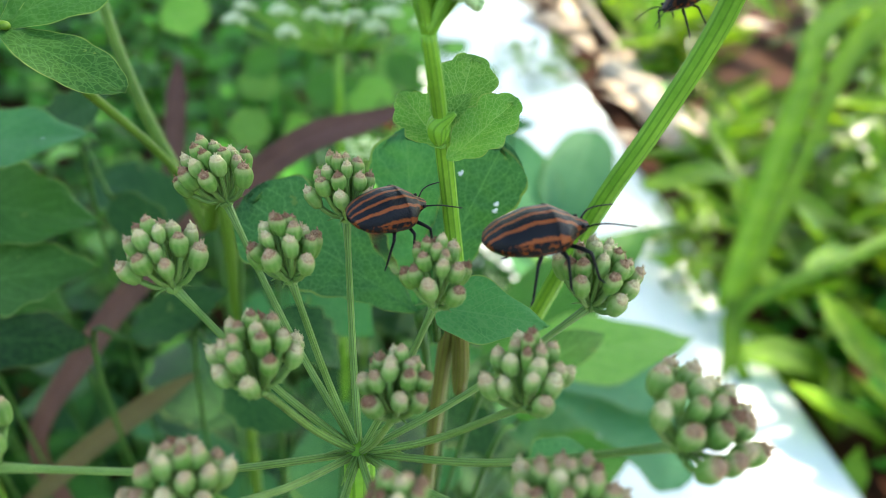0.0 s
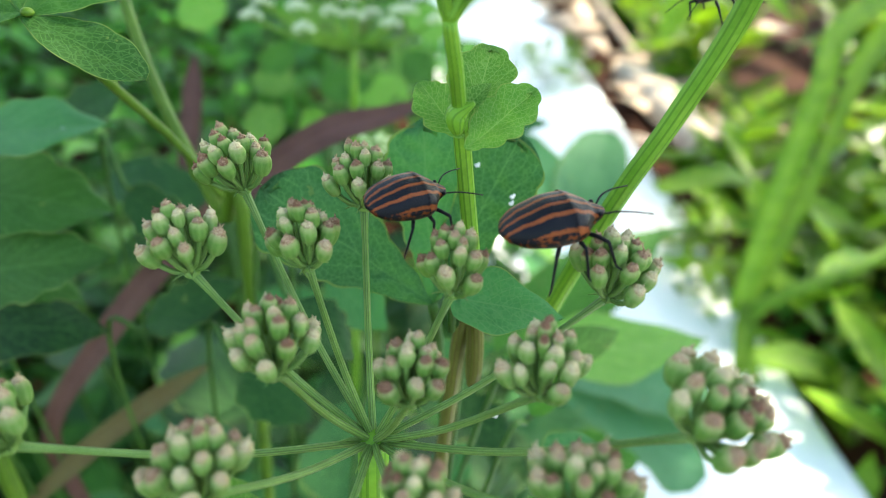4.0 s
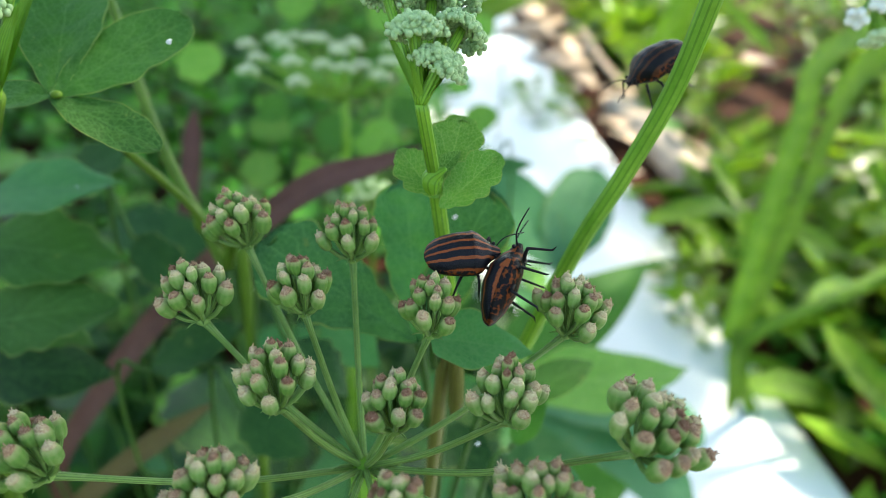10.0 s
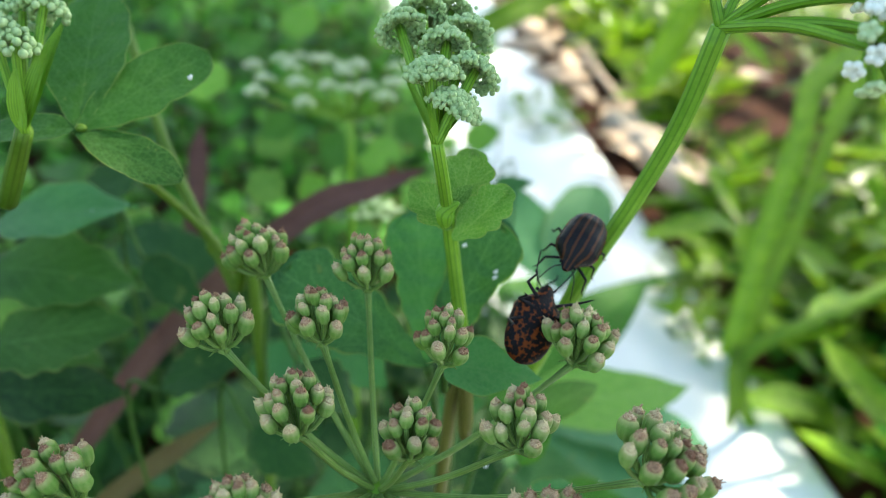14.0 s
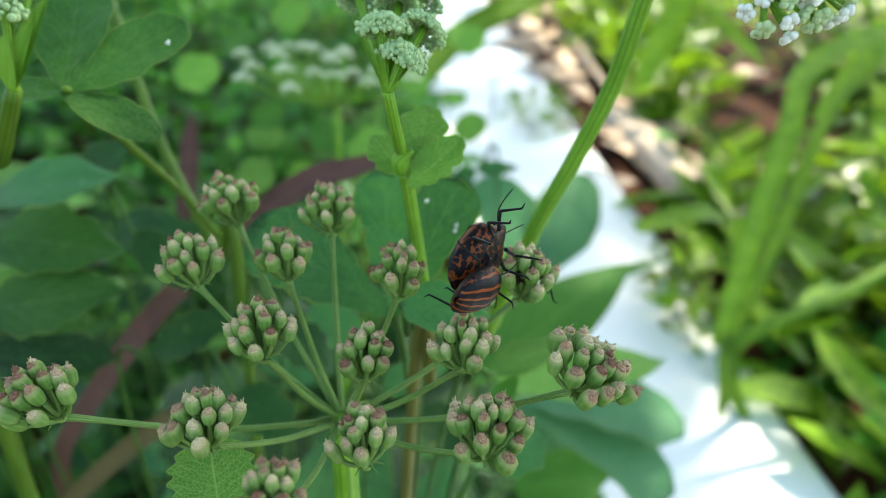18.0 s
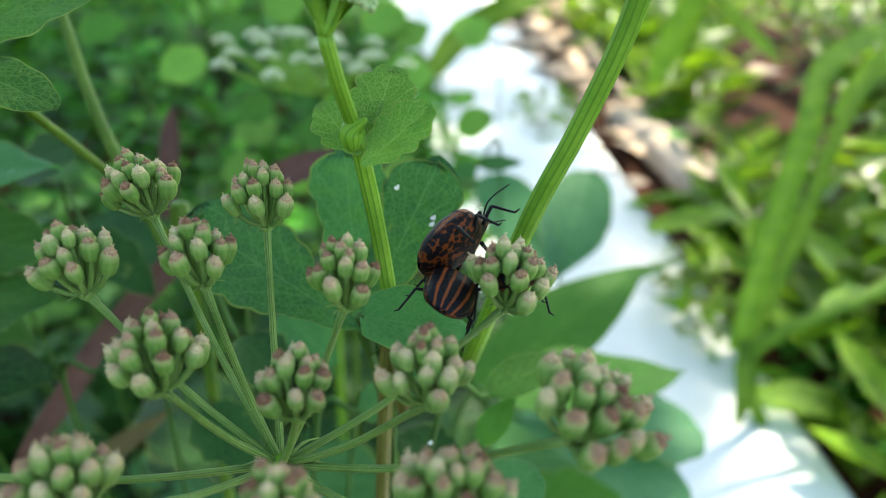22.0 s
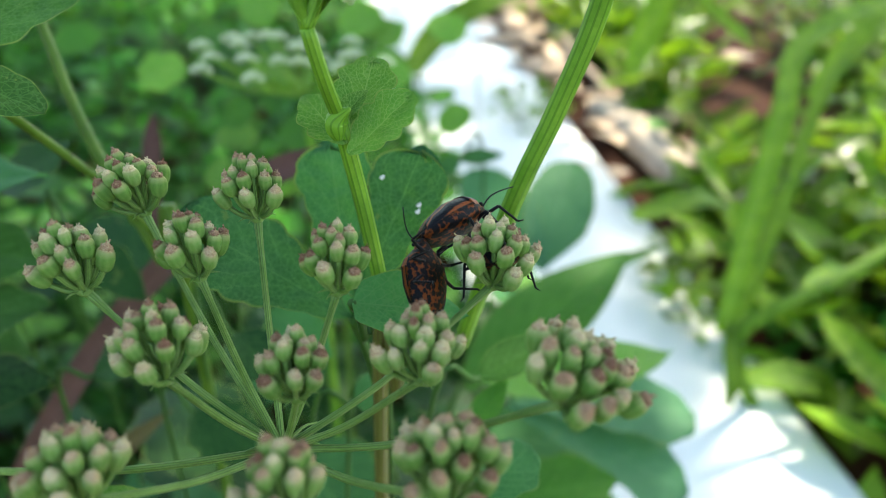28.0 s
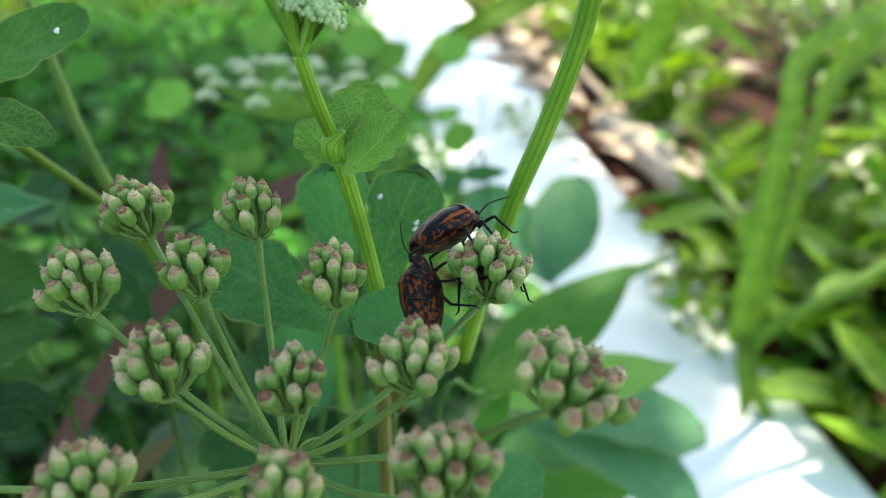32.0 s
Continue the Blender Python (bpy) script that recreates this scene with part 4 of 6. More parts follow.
leaf("bright_leaf", (0, 0, 0), "soft light green leaf farther behind", [((-0.1169, 0.3148, 0.4660), (-0.1299, 0.3199, 0.4753), 0.02, (0.30, -0.6, 0.8), dict(shape='ovate', seed=78, teeth=2, cup=0.1, bend=0.1))], M_LEAF)
leaf("bright_leaf", (0, 0, 0), "soft light green leaf farther behind", [((-0.0725, 0.4482, 0.4581), (-0.0935, 0.4528, 0.4666), 0.024, (-0.30, -0.6, 0.8), dict(shape='round', seed=79, teeth=0, cup=0.1, bend=0.1))], M_LEAF_YOUNG)
leaf("bright_leaf", (0, 0, 0), "soft light green leaf farther behind", [((-0.0306, 0.3296, 0.4094), (-0.0084, 0.3268, 0.4041), 0.022, (0.00, -0.6, 0.8), dict(shape='ovate', seed=80, teeth=1, cup=0.1, bend=0.1))], M_LEAF_YOUNG)
leaf("bright_leaf", (0, 0, 0), "soft light green leaf farther behind", [((-0.0032, 0.3231, 0.4178), (0.0134, 0.3188, 0.4100), 0.02, (0.30, -0.6, 0.8), dict(shape='round', seed=81, teeth=2, cup=0.1, bend=0.1))], M_LEAF_YOUNG)
leaf("bright_leaf", (0, 0, 0), "soft light green leaf farther behind", [((-0.0269, 0.4204, 0.4077), (-0.0017, 0.4282, 0.4215), 0.024, (-0.30, -0.6, 0.8), dict(shape='ovate', seed=82, teeth=0, cup=0.1, bend=0.1))], M_LEAF_YOUNG)
leaf("bright_leaf", (0, 0, 0), "soft light green leaf farther behind", [((0.0024, 0.4713, 0.4165), (-0.0211, 0.4790, 0.4306), 0.026, (0.00, -0.6, 0.8), dict(shape='round', seed=83, teeth=1, cup=0.1, bend=0.1))], M_LEAF_YOUNG)
leaf("bright_leaf", (0, 0, 0), "soft light green leaf farther behind", [((-0.0438, 0.3410, 0.4093), (-0.0535, 0.3336, 0.3964), 0.02, (0.30, -0.6, 0.8), dict(shape='ovate', seed=84, teeth=2, cup=0.1, bend=0.1))], M_LEAF_YOUNG)
leaf("bright_leaf", (0, 0, 0), "soft light green leaf farther behind", [((0.0272, 0.4470, 0.3931), (0.0397, 0.4564, 0.4098), 0.022, (-0.30, -0.6, 0.8), dict(shape='round', seed=85, teeth=0, cup=0.1, bend=0.1))], M_LEAF_YOUNG)
leaf("bright_leaf", (0, 0, 0), "soft light green leaf farther behind", [((-0.0918, 0.4400, 0.4232), (-0.0653, 0.4447, 0.4313), 0.024, (0.00, -0.6, 0.8), dict(shape='ovate', seed=86, teeth=1, cup=0.1, bend=0.1))], M_LEAF_YOUNG)
leaf("bright_leaf", (0, 0, 0), "soft light green leaf farther behind", [((-0.0763, 0.3205, 0.4142), (-0.0600, 0.3175, 0.4086), 0.02, (0.30, -0.6, 0.8), dict(shape='round', seed=87, teeth=2, cup=0.1, bend=0.1))], M_LEAF_YOUNG)
leaf("bright_leaf", (0, 0, 0), "soft light green leaf farther behind", [((-0.0262, 0.5250, 0.4309), (-0.0037, 0.5320, 0.4431), 0.03, (-0.30, -0.6, 0.8), dict(shape='ovate', seed=88, teeth=0, cup=0.1, bend=0.1))], M_LEAF_YOUNG)
leaf("bright_leaf", (0, 0, 0), "soft light green leaf farther behind", [((0.0381, 0.5794, 0.4249), (0.0104, 0.5865, 0.4380), 0.03, (0.00, -0.6, 0.8), dict(shape='round', seed=89, teeth=1, cup=0.1, bend=0.1))], M_LEAF_YOUNG)
joint_at = (-0.0319, 0.1091, 0.5133)
bm = bmesh.new()
ball(bm, Vector(joint_at), 0.0007, 10, 8, (1.2, 1, 0.8))
part("leaf_joint", bm, M_STEM_DIM, bpy.data.objects["herb_leaf"])

left_stem = thing("leaf_stem", (0, 0, 0), "green upright herb stem with side stalk", "stem")
bm = bmesh.new()
tube(bm, [(-0.0575, 0.1746, 0.5219), (-0.0476, 0.1641, 0.5029), (-0.0423, 0.1585, 0.4929), (-0.0360, 0.1543, 0.4811), (-0.0259, 0.1506, 0.4620), (-0.0201, 0.1500, 0.4363), (-0.0201, 0.1800, -0.0100)], 0.0009, 0.0014, 12, 0.06)
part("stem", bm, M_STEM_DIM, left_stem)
bm = bmesh.new()
ball(bm, Vector((-0.0307, 0.1525, 0.4718)), 0.0018, 10, 8, (1, 1, 1.4))
part("node", bm, M_STEM_DIM, left_stem)
corner = thing("bud_head", (0, 0, 0), "closed pale green bud head among sheathing bracts", "flower stem")
bm = bmesh.new()
tube(bm, [(-0.0365, 0.1035, 0.5144), (-0.0445, 0.1084, 0.5007), (-0.0639, 0.1161, 0.4628), (-0.0783, 0.1756, -0.0100)], 0.0011, 0.002, 12, 0.06)
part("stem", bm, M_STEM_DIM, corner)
bud_head((-0.0365, 0.1033, 0.5140), [(-0.0365, 0.1049, 0.5255), (-0.0357, 0.1115, 0.5294), (-0.0397, 0.1058, 0.5273), (-0.0397, 0.1128, 0.5277)], corner, M_BUD, 0.0032, 46, 0.0005, 5)
for b1 in ((-0.0332, 0.1054, 0.5264), (-0.0361, 0.1024, 0.5229), (-0.0345, 0.1121, 0.5282)):
    part("bract", blade_mesh((-0.0365, 0.1033, 0.5140), b1, 0.0026, (0.0045, -0.6258, 0.7800), nu=10, nv=4, cup=0.5), M_STEM, corner)

speck((0.0294, 0.1147, 0.4938))
speck((0.0240, 0.1160, 0.4973))
speck((0.0293, 0.1138, 0.4932))
speck((-0.0572, 0.1525, 0.4674))
speck((-0.0176, 0.1141, 0.5206))
speck((0.0317, 0.1064, 0.4601))
speck((-0.0552, 0.1485, 0.4791))

# ---- second flower head behind ----
far_flower = thing("far_flower_umbel", (0, 0, 0), "blurred pale white-green flower umbel on a thin stem", "umbel")
FF = Vector((-0.0246, 0.2939, 0.4581))
rnd = random.Random(9)
bm = bmesh.new()
tube(bm, [FF, FF + Vector((0.004, 0.01, -0.15)), (FF.x + 0.01, FF.y + 0.03, -0.01)], 0.0015, 0.0025, 10, 0.05)
part("stem", bm, M_STEM, far_flower)
for i in range(22):
    r_, ph = 0.037 * math.sqrt((i + 0.4) / 22) * rnd.uniform(0.94, 1.06), i * 2.39996
    tip = FF + Vector((r_ * math.cos(ph) - 0.008, r_ * math.sin(ph) * 0.9, 0.0185 - 0.16 * r_ + rnd.uniform(-0.003, 0.003)))
    bm = bmesh.new()
    tube(bm, [FF, FF.lerp(tip, 0.5) + Vector((0, 0, -0.003)), tip], 0.0007, 0.0005, 6)
    part("ray", bm, M_STEM, far_flower)
    spots = []
    for k in range(30):
        t2, p2 = math.sqrt((k + 0.5) / 30), k * 2.4
        spots.append((tip + Vector((math.cos(p2) * t2, math.sin(p2) * t2, 0.6 * (1 - t2 * t2))) * 0.0041 * rnd.uniform(0.85, 1.1), 0.0005 * rnd.uniform(0.7, 1.4)))
    beads("floret_cushion", spots, M_CREAM, far_flower, 6, 4)

small_flower = thing("small_flower_umbel", (0, 0, 0), "small pale flower umbel behind the purple grass blade", "umbel")
SF = Vector((-0.0069, 0.2574, 0.4284))
bm = bmesh.new()
tube(bm, [SF, SF + Vector((0.002, 0.004, -0.12)), (SF.x + 0.004, SF.y + 0.02, -0.01)], 0.0008, 0.0014, 8, 0.05)
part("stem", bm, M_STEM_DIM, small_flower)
for i in range(13):
    r_, ph = 0.0095 * math.sqrt((i + 0.4) / 13), i * 2.39996
    tip = SF + Vector((r_ * math.cos(ph), r_ * math.sin(ph), 0.0085 - 0.3 * r_ + rnd.uniform(-0.001, 0.001)))
    bm = bmesh.new()
    tube(bm, [SF, SF.lerp(tip, 0.5) + Vector((0, 0, -0.0008)), tip], 0.0003, 0.00025, 6)
    part("ray", bm, M_STEM_DIM, small_flower)
    spots = []
    for k in range(14):
        t2, p2 = math.sqrt((k + 0.5) / 14), k * 2.4
        spots.append((tip + Vector((math.cos(p2) * t2, math.sin(p2) * t2, 0.5 * (1 - t2 * t2))) * 0.0017, 0.0004 * rnd.uniform(0.7, 1.3)))
    beads("floret_cushion", spots, M_PALE_BUD, small_flower, 6, 4)

# ---- grass blades ----
def grass(name, label, pts, width, up, mat, **opt):
    th = thing(name, (0, 0, 0), label, "grass")
    part("blade", curved_blade(pts, width, up, **opt), mat, th)
    return th


grass("wild_grass", "arching purple-brown grass blade, dull", [(-0.0922, 0.1788, 0.3248), (-0.0977, 0.1803, 0.3583), (-0.0785, 0.1885, 0.3933), (-0.0633, 0.1948, 0.4145), (-0.0421, 0.1970, 0.4387), (-0.0180, 0.2030, 0.4594), (-0.0018, 0.2138, 0.4634), (0.0126, 0.2221, 0.4680)], 0.0088, (0.0045, -0.6258, 0.7800), M_PURPLE, tip_from=0.75)
grass("wild_grass", "drying brown-green grass blade", [(-0.0938, 0.1586, 0.3501), (-0.0673, 0.1639, 0.3797), (-0.0373, 0.1679, 0.4071)], 0.0068, (0.0045, -0.6258, 0.7800), M_DRYBLADE, tip_from=0.7)
grass("wild_grass", "upright purple-brown grass blade", [(-0.0881, 0.2755, 0.3953), (-0.0885, 0.2860, 0.4141), (-0.0903, 0.3034, 0.4452)], 0.0085, (0.0045, -0.6258, 0.7800), M_PURPLE, tip_from=0.8)
grass("wild_grass", "narrow shaded grass blade beside a broader one", [(0.3327, 0.6385, 0.1351), (0.3980, 0.7463, 0.2312), (0.4688, 0.8661, 0.3286), (0.5856, 0.9701, 0.3952)], 0.016, (0.0045, -0.6258, 0.7800), M_BLADE)
grass("wild_grass", "broad sunlit grass blade arching up", [(0.3054, 0.6100, 0.1457), (0.3436, 0.6939, 0.2185), (0.4007, 0.8120, 0.3129), (0.4490, 0.9104, 0.3699), (0.5876, 1.0113, 0.4090), (0.7022, 1.0649, 0.4232)], 0.028, (0.0045, -0.6258, 0.7800), M_BLADE, tip_from=0.7)
grass("wild_grass", "short hanging grass blade tip", [(0.3144, 0.6156, 0.1562), (0.3143, 0.5842, 0.1182), (0.3066, 0.5621, 0.0872)], 0.022, (0.0045, -0.6258, 0.7800), M_BLADE, tip_from=0.3)
grass("wild_grass", "dark green grass blade arching across", [(-0.0157, 0.7709, 0.3482), (0.0128, 0.8224, 0.3811), (0.0673, 0.8825, 0.4085), (0.1606, 0.9491, 0.4475)], 0.034, (0.0045, -0.6258, 0.7800), M_BLADE, tip_from=0.8)
grass("wild_grass", "sunlit yellow-green grass blade", [(0.5293, 1.0183, 0.2732), (0.5899, 1.0744, 0.3359), (0.6904, 1.1518, 0.4167)], 0.032, (0.0045, -0.6258, 0.7800), M_BLADE)
grass("wild_grass", "sunlit grass blade", [(0.3498, 1.3318, 0.2271), (0.3890, 1.3975, 0.3081), (0.4604, 1.4972, 0.4103)], 0.05, (0.0045, -0.6258, 0.7800), M_BLADE)
grass("wild_grass", "sunlit grass blade lying sideways", [(0.4456, 1.4082, 0.3705), (0.5231, 1.3778, 0.3117), (0.5785, 1.3560, 0.2697)], 0.03, (0.0045, -0.6258, 0.7800), M_BLADE)
grass("wild_grass", "green grass blade spreading sideways", [(0.3723, 0.6713, 0.0467), (0.4423, 0.6713, 0.0457), (0.5337, 0.6574, 0.0180)], 0.045, (0.0, -0.25, 1.0), M_BLADE)
grass("wild_grass", "green grass blade spreading sideways", [(0.2122, 0.6605, 0.2429), (0.2842, 0.6896, 0.2541), (0.3311, 0.7134, 0.2342)], 0.03, (0.0, -0.25, 1.0), M_BLADE)

culm = thing("grass_culm", (0, 0, 0), "smooth bright green grass culm with a joint", "grass")
bm = bmesh.new()
tube(bm, [(0.5604, 0.7402, 0.2173), (0.4496, 0.6765, 0.1839), (0.3212, 0.6086, 0.1429), (0.4007, 0.6731, -0.0100)], 0.0065, 0.0075, 12)
part("stem", bm, M_BLADE, culm)

# ---- dry wood, leaf litter ----

def plank(a, b, width, thick, label):
    a, b = Vector(a), Vector(b)
    rot = frame_from(b - a, (0.1, 0, 1))
    bm = bmesh.new()
    n, length = 24, (b - a).length
    rows = []
    for i in range(n + 1):
        x = length * i / n
        jag = 0.02 * noise.noise((i * 0.7, 2, 0)) if i in (0, n) else 0.0
        sec = [(-0.5, 0), (-0.5, 0.8), (-0.42, 1), (-0.1, 1.04), (0.2, 0.98), (0.42, 1), (0.5, 0.8), (0.5, 0)]
        rows.append([bm.verts.new(a + rot @ Vector((x + jag, width * y * (1 + 0.06 * noise.noise((i * 0.4, y * 3, 0))), thick * z - thick))) for y, z in sec])
    for i in range(n):
        for k in range(8):
            bm.faces.new((rows[i][k], rows[i][(k + 1) % 8], rows[i + 1][(k + 1) % 8], rows[i + 1][k]))
    bm.faces.new(rows[0])
    bm.faces.new(rows[-1][::-1])
    th = thing("old_plank", (0, 0, 0), label, "plank")
    part("board", bm, M_WOOD, th)


plank((0.4257, 1.8297, 0.0400), (0.5155, 1.3634, 0.0400), 0.10, 0.05, "weathered grey-brown plank lying beside the concrete strip")
plank((0.4179, 2.6890, 0.0300), (0.9198, 4.7533, 0.0300), 0.07, 0.04, "short piece of pale sunlit wood on the soil")


def litter(spots, seed):
    rnd = random.Random(seed)
    for x, y, s_ in spots:
        th = thing("dry_leaf", (0, 0, 0), "curled tan dry leaf on the soil", "dry leaf", "dry leaves")
        a = rnd.uniform(0, 6.28)
        b = Vector((x, y, 0.02))
        part("blade", blade_mesh(b, b + Vector((math.cos(a), math.sin(a), 0.15)) * s_, s_ * 0.5, (0, 0, 1), bend=0.2, cup=0.4, nu=8, nv=4, seed=rnd.randrange(99)), M_DRY, th)


litter([(0.229, 3.247, 0.220), (0.358, 3.167, 0.200), (0.338, 3.600, 0.250), (0.248, 2.724, 0.180), (0.339, 2.567, 0.200), (0.430, 2.953, 0.200), (0.405, 2.169, 0.160), (0.496, 2.491, 0.160), (0.386, 2.376, 0.180), (0.311, 2.079, 0.130), (0.375, 1.690, 0.120), (0.504, 2.198, 0.140), (0.385, 1.375, 0.080), (0.515, 1.767, 0.100), (0.907, 2.388, 0.200), (0.782, 2.151, 0.140), (1.197, 2.175, 0.130), (0.570, 1.178, 0.060), (0.265, 3.485, 0.200), (0.303, 2.903, 0.180), (0.196, 3.377, 0.200), (0.255, 2.495, 0.140), (0.271, 2.196, 0.120), (0.291, 1.878, 0.100), (0.307, 1.695, 0.090), (0.320, 1.505, 0.080), (0.320, 1.362, 0.070), (0.491, 3.509, 0.200), (0.438, 2.647, 0.150)], 4)


rnd = random.Random(15)
litter([(rnd.uniform(0.0, 0.34) + 0.582 - 0.1214 * (y_ + 0.6), y_, rnd.uniform(0.07, 0.10) * y_ ** 0.7) for y_ in [1.3 + 0.045 * k for k in range(52)]], 9)


litter([(0.218, 2.802, 0.278), (0.484, 3.050, 0.300), (0.312, 2.509, 0.252), (0.662, 3.719, 0.359), (0.323, 3.437, 0.334), (0.338, 2.283, 0.231)], 21)


def twig(pts, r, label):
    th = thing("dry_twig", (0, 0, 0), label, "twig", "dry twigs")
    bm = bmesh.new()
    tube(bm, pts, r, r * 0.6, 8, 0.05)
    part("stick", bm, M_DRY, th)


twig([(0.5422, 1.0648, 0.0600), (0.5579, 0.9828, 0.0500), (0.5703, 0.8909, 0.0200)], 0.009, "pale sunlit dry twig among the weeds")
twig([(0.6459, 1.9912, 0.0500), (0.7451, 2.0729, 0.0600), (0.9085, 2.3196, 0.0500)], 0.016, "pale dry stalk lying over bare soil")
twig([(0.3934, 2.6800, 0.0500), (0.4059, 2.1739, 0.0500), (0.4494, 1.7626, 0.0400)], 0.012, "pale sunlit dry twig beside the plank")


# ---- weeds on the ground ----
def weeds(name, label, boxes, count, mat, size, seed, height, slim=0.5, keep=None):
    """A sward of small leaves, each a bent six-sided blade, in one mesh."""
    rng = np.random.default_rng(seed)
    verts, faces, uvs = [], [], []
    made = 0
    while made < count:
        x0, x1, y0, y1 = boxes[rng.integers(len(boxes))]
        x, y = rng.uniform(x0, x1), rng.uniform(y0, y1)
        if keep and not keep(x, y):
            continue
        clump = 0.5 + 0.5 * noise.noise((x * 7, y * 7, seed))
        if rng.random() > 0.25 + clump:
            continue
        z = height * clump * rng.uniform(0.1, 1.0) + 0.004
        a, lift = rng.uniform(0, 2 * math.pi), rng.uniform(-0.3, 0.9)
        s = size * rng.uniform(0.5, 1.4)
        d = Vector((math.cos(a) * math.cos(lift), math.sin(a) * math.cos(lift), math.sin(lift)))
        side = Vector((-math.sin(a), math.cos(a), rng.uniform(-0.3, 0.3))) * (s * slim * rng.uniform(0.7, 1.2) / 2)
        p = Vector((x, y, z))
        n0 = len(verts)
        down = Vector((0, 0, -0.18 * s))
        verts += [p, p + d * s * 0.35 + side, p + d * s * 0.35 - side, p + d * s * 0.72 + side * 0.75 + down * 0.5, p + d * s * 0.72 - side * 0.75 + down * 0.5, p + d * s + down,
                  p + d * s * 0.35 - Vector((0, 0, 0.1 * s)), p + d * s * 0.72 + down]
        faces += [(n0, n0 + 6, n0 + 1), (n0, n0 + 2, n0 + 6), (n0 + 1, n0 + 6, n0 + 7, n0 + 3), (n0 + 6, n0 + 2, n0 + 4, n0 + 7), (n0 + 3, n0 + 7, n0 + 5), (n0 + 7, n0 + 4, n0 + 5)]
        made += 1
    me = bpy.data.meshes.new(name)
    me.from_pydata([tuple(v) for v in verts], [], faces)
    me.materials.append(mat)
    for p in me.polygons:
        p.use_smooth = True
    return tagged(new(name, me), label, "weeds", kind="stuff")



def on_kerb(x, y, m=0.0):
    t = (y + 0.6) / 5.1
    return 0.371 + -1.045 * t - m < x < 0.583 + -0.619 * t + m


def bare(x, y):
    return 1.45 < y < 3.7 and 0.52 + 0.30 * (y - 1.5) < x < 0.92 + 0.42 * (y - 1.5) and noise.noise((x * 3, y * 3, 4)) > -0.4


def verge(x, y):
    return on_kerb(x, y, 0.03 if y < 0.95 else 0.07 if y < 1.3 else 0.22)


weeds("low_weeds", "dense mid-green broad-leaved weeds in shade", [(-1.6, 0.15, 0.75, 3.2)], 7600, M_WEED, 0.05, 1, 0.30, 0.6, lambda x, y: not on_kerb(x, y, -0.02) and x < 0.02)
# Shade under the herbs comes mostly from this darker leaf colour.
weeds("low_weeds", "weeds under the herbs, coloured dark green for deep shade", [(-0.9, 0.15, 0.25, 0.75)], 2600, M_WEED_DEEP, 0.045, 12, 0.22, 0.5, lambda x, y: not on_kerb(x, y, -0.02) and x < 0.1)
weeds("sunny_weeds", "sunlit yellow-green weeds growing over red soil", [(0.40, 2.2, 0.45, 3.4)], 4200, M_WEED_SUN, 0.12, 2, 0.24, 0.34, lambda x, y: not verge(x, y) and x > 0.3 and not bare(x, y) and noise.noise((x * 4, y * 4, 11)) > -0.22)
weeds("shaded_weeds", "low weeds coloured darker for shade between the sunlit ones", [(0.42, 2.2, 0.5, 3.4)], 3200, M_WEED, 0.08, 7, 0.1, 0.4, lambda x, y: not verge(x, y) and not bare(x, y) and noise.noise((x * 4, y * 4, 11)) > -0.35)
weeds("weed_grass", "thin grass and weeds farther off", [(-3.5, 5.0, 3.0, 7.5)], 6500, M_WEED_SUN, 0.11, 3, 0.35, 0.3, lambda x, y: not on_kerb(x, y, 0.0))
weeds("sparse_weeds", "scattered weeds over red soil round the bed", [(-4.5, 5.5, -4.0, 4.0)], 7000, M_WEED, 0.09, 8, 0.2, 0.45, lambda x, y: not verge(x, y) and not (-0.75 < x < 1.3 and -0.7 < y < 3.3) and noise.noise((x * 1.1, y * 1.1, 2)) > -0.3)
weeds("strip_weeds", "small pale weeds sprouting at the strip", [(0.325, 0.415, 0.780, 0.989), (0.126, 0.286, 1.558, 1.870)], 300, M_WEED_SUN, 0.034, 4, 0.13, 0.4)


def understorey(count, seed):
    """Broad leaves of the shaded herbs behind, each on its stalk from the ground."""
    rnd = random.Random(seed)
    made = 0
    while made < count:
        y = rnd.uniform(0.2, 0.85)
        x = rnd.uniform(-0.12 - 0.62 * y, 0.12 - 0.02 * y)
        z = rnd.uniform(0.16, 0.44) - 0.36 * (y - 0.2)
        if z < 0.05:
            continue
        a = rnd.uniform(0, 6.28)
        s_ = rnd.uniform(0.028, 0.06)
        b = Vector((x, y, z))
        tip = b + Vector((math.cos(a), math.sin(a), rnd.uniform(-0.4, 0.3))) * s_
        up = (rnd.uniform(-0.4, 0.4), rnd.uniform(-0.7, 0.1), 1)
        leaf("understorey_leaf", (0, 0, 0), "broad soft green leaf of a shaded herb behind", [(b, tip, s_ * rnd.uniform(0.55, 0.9), up, dict(shape=rnd.choice(["ovate", "obovate", "round"]), seed=made, teeth=rnd.choice([0, 2, 3]), nu=12, nv=6))],
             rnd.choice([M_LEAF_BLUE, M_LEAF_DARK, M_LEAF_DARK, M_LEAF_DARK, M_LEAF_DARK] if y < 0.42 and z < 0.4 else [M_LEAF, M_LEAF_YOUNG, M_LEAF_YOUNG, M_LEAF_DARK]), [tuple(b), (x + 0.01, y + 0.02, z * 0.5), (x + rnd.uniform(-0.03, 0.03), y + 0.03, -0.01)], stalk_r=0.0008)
        made += 1


understorey(130, 12)


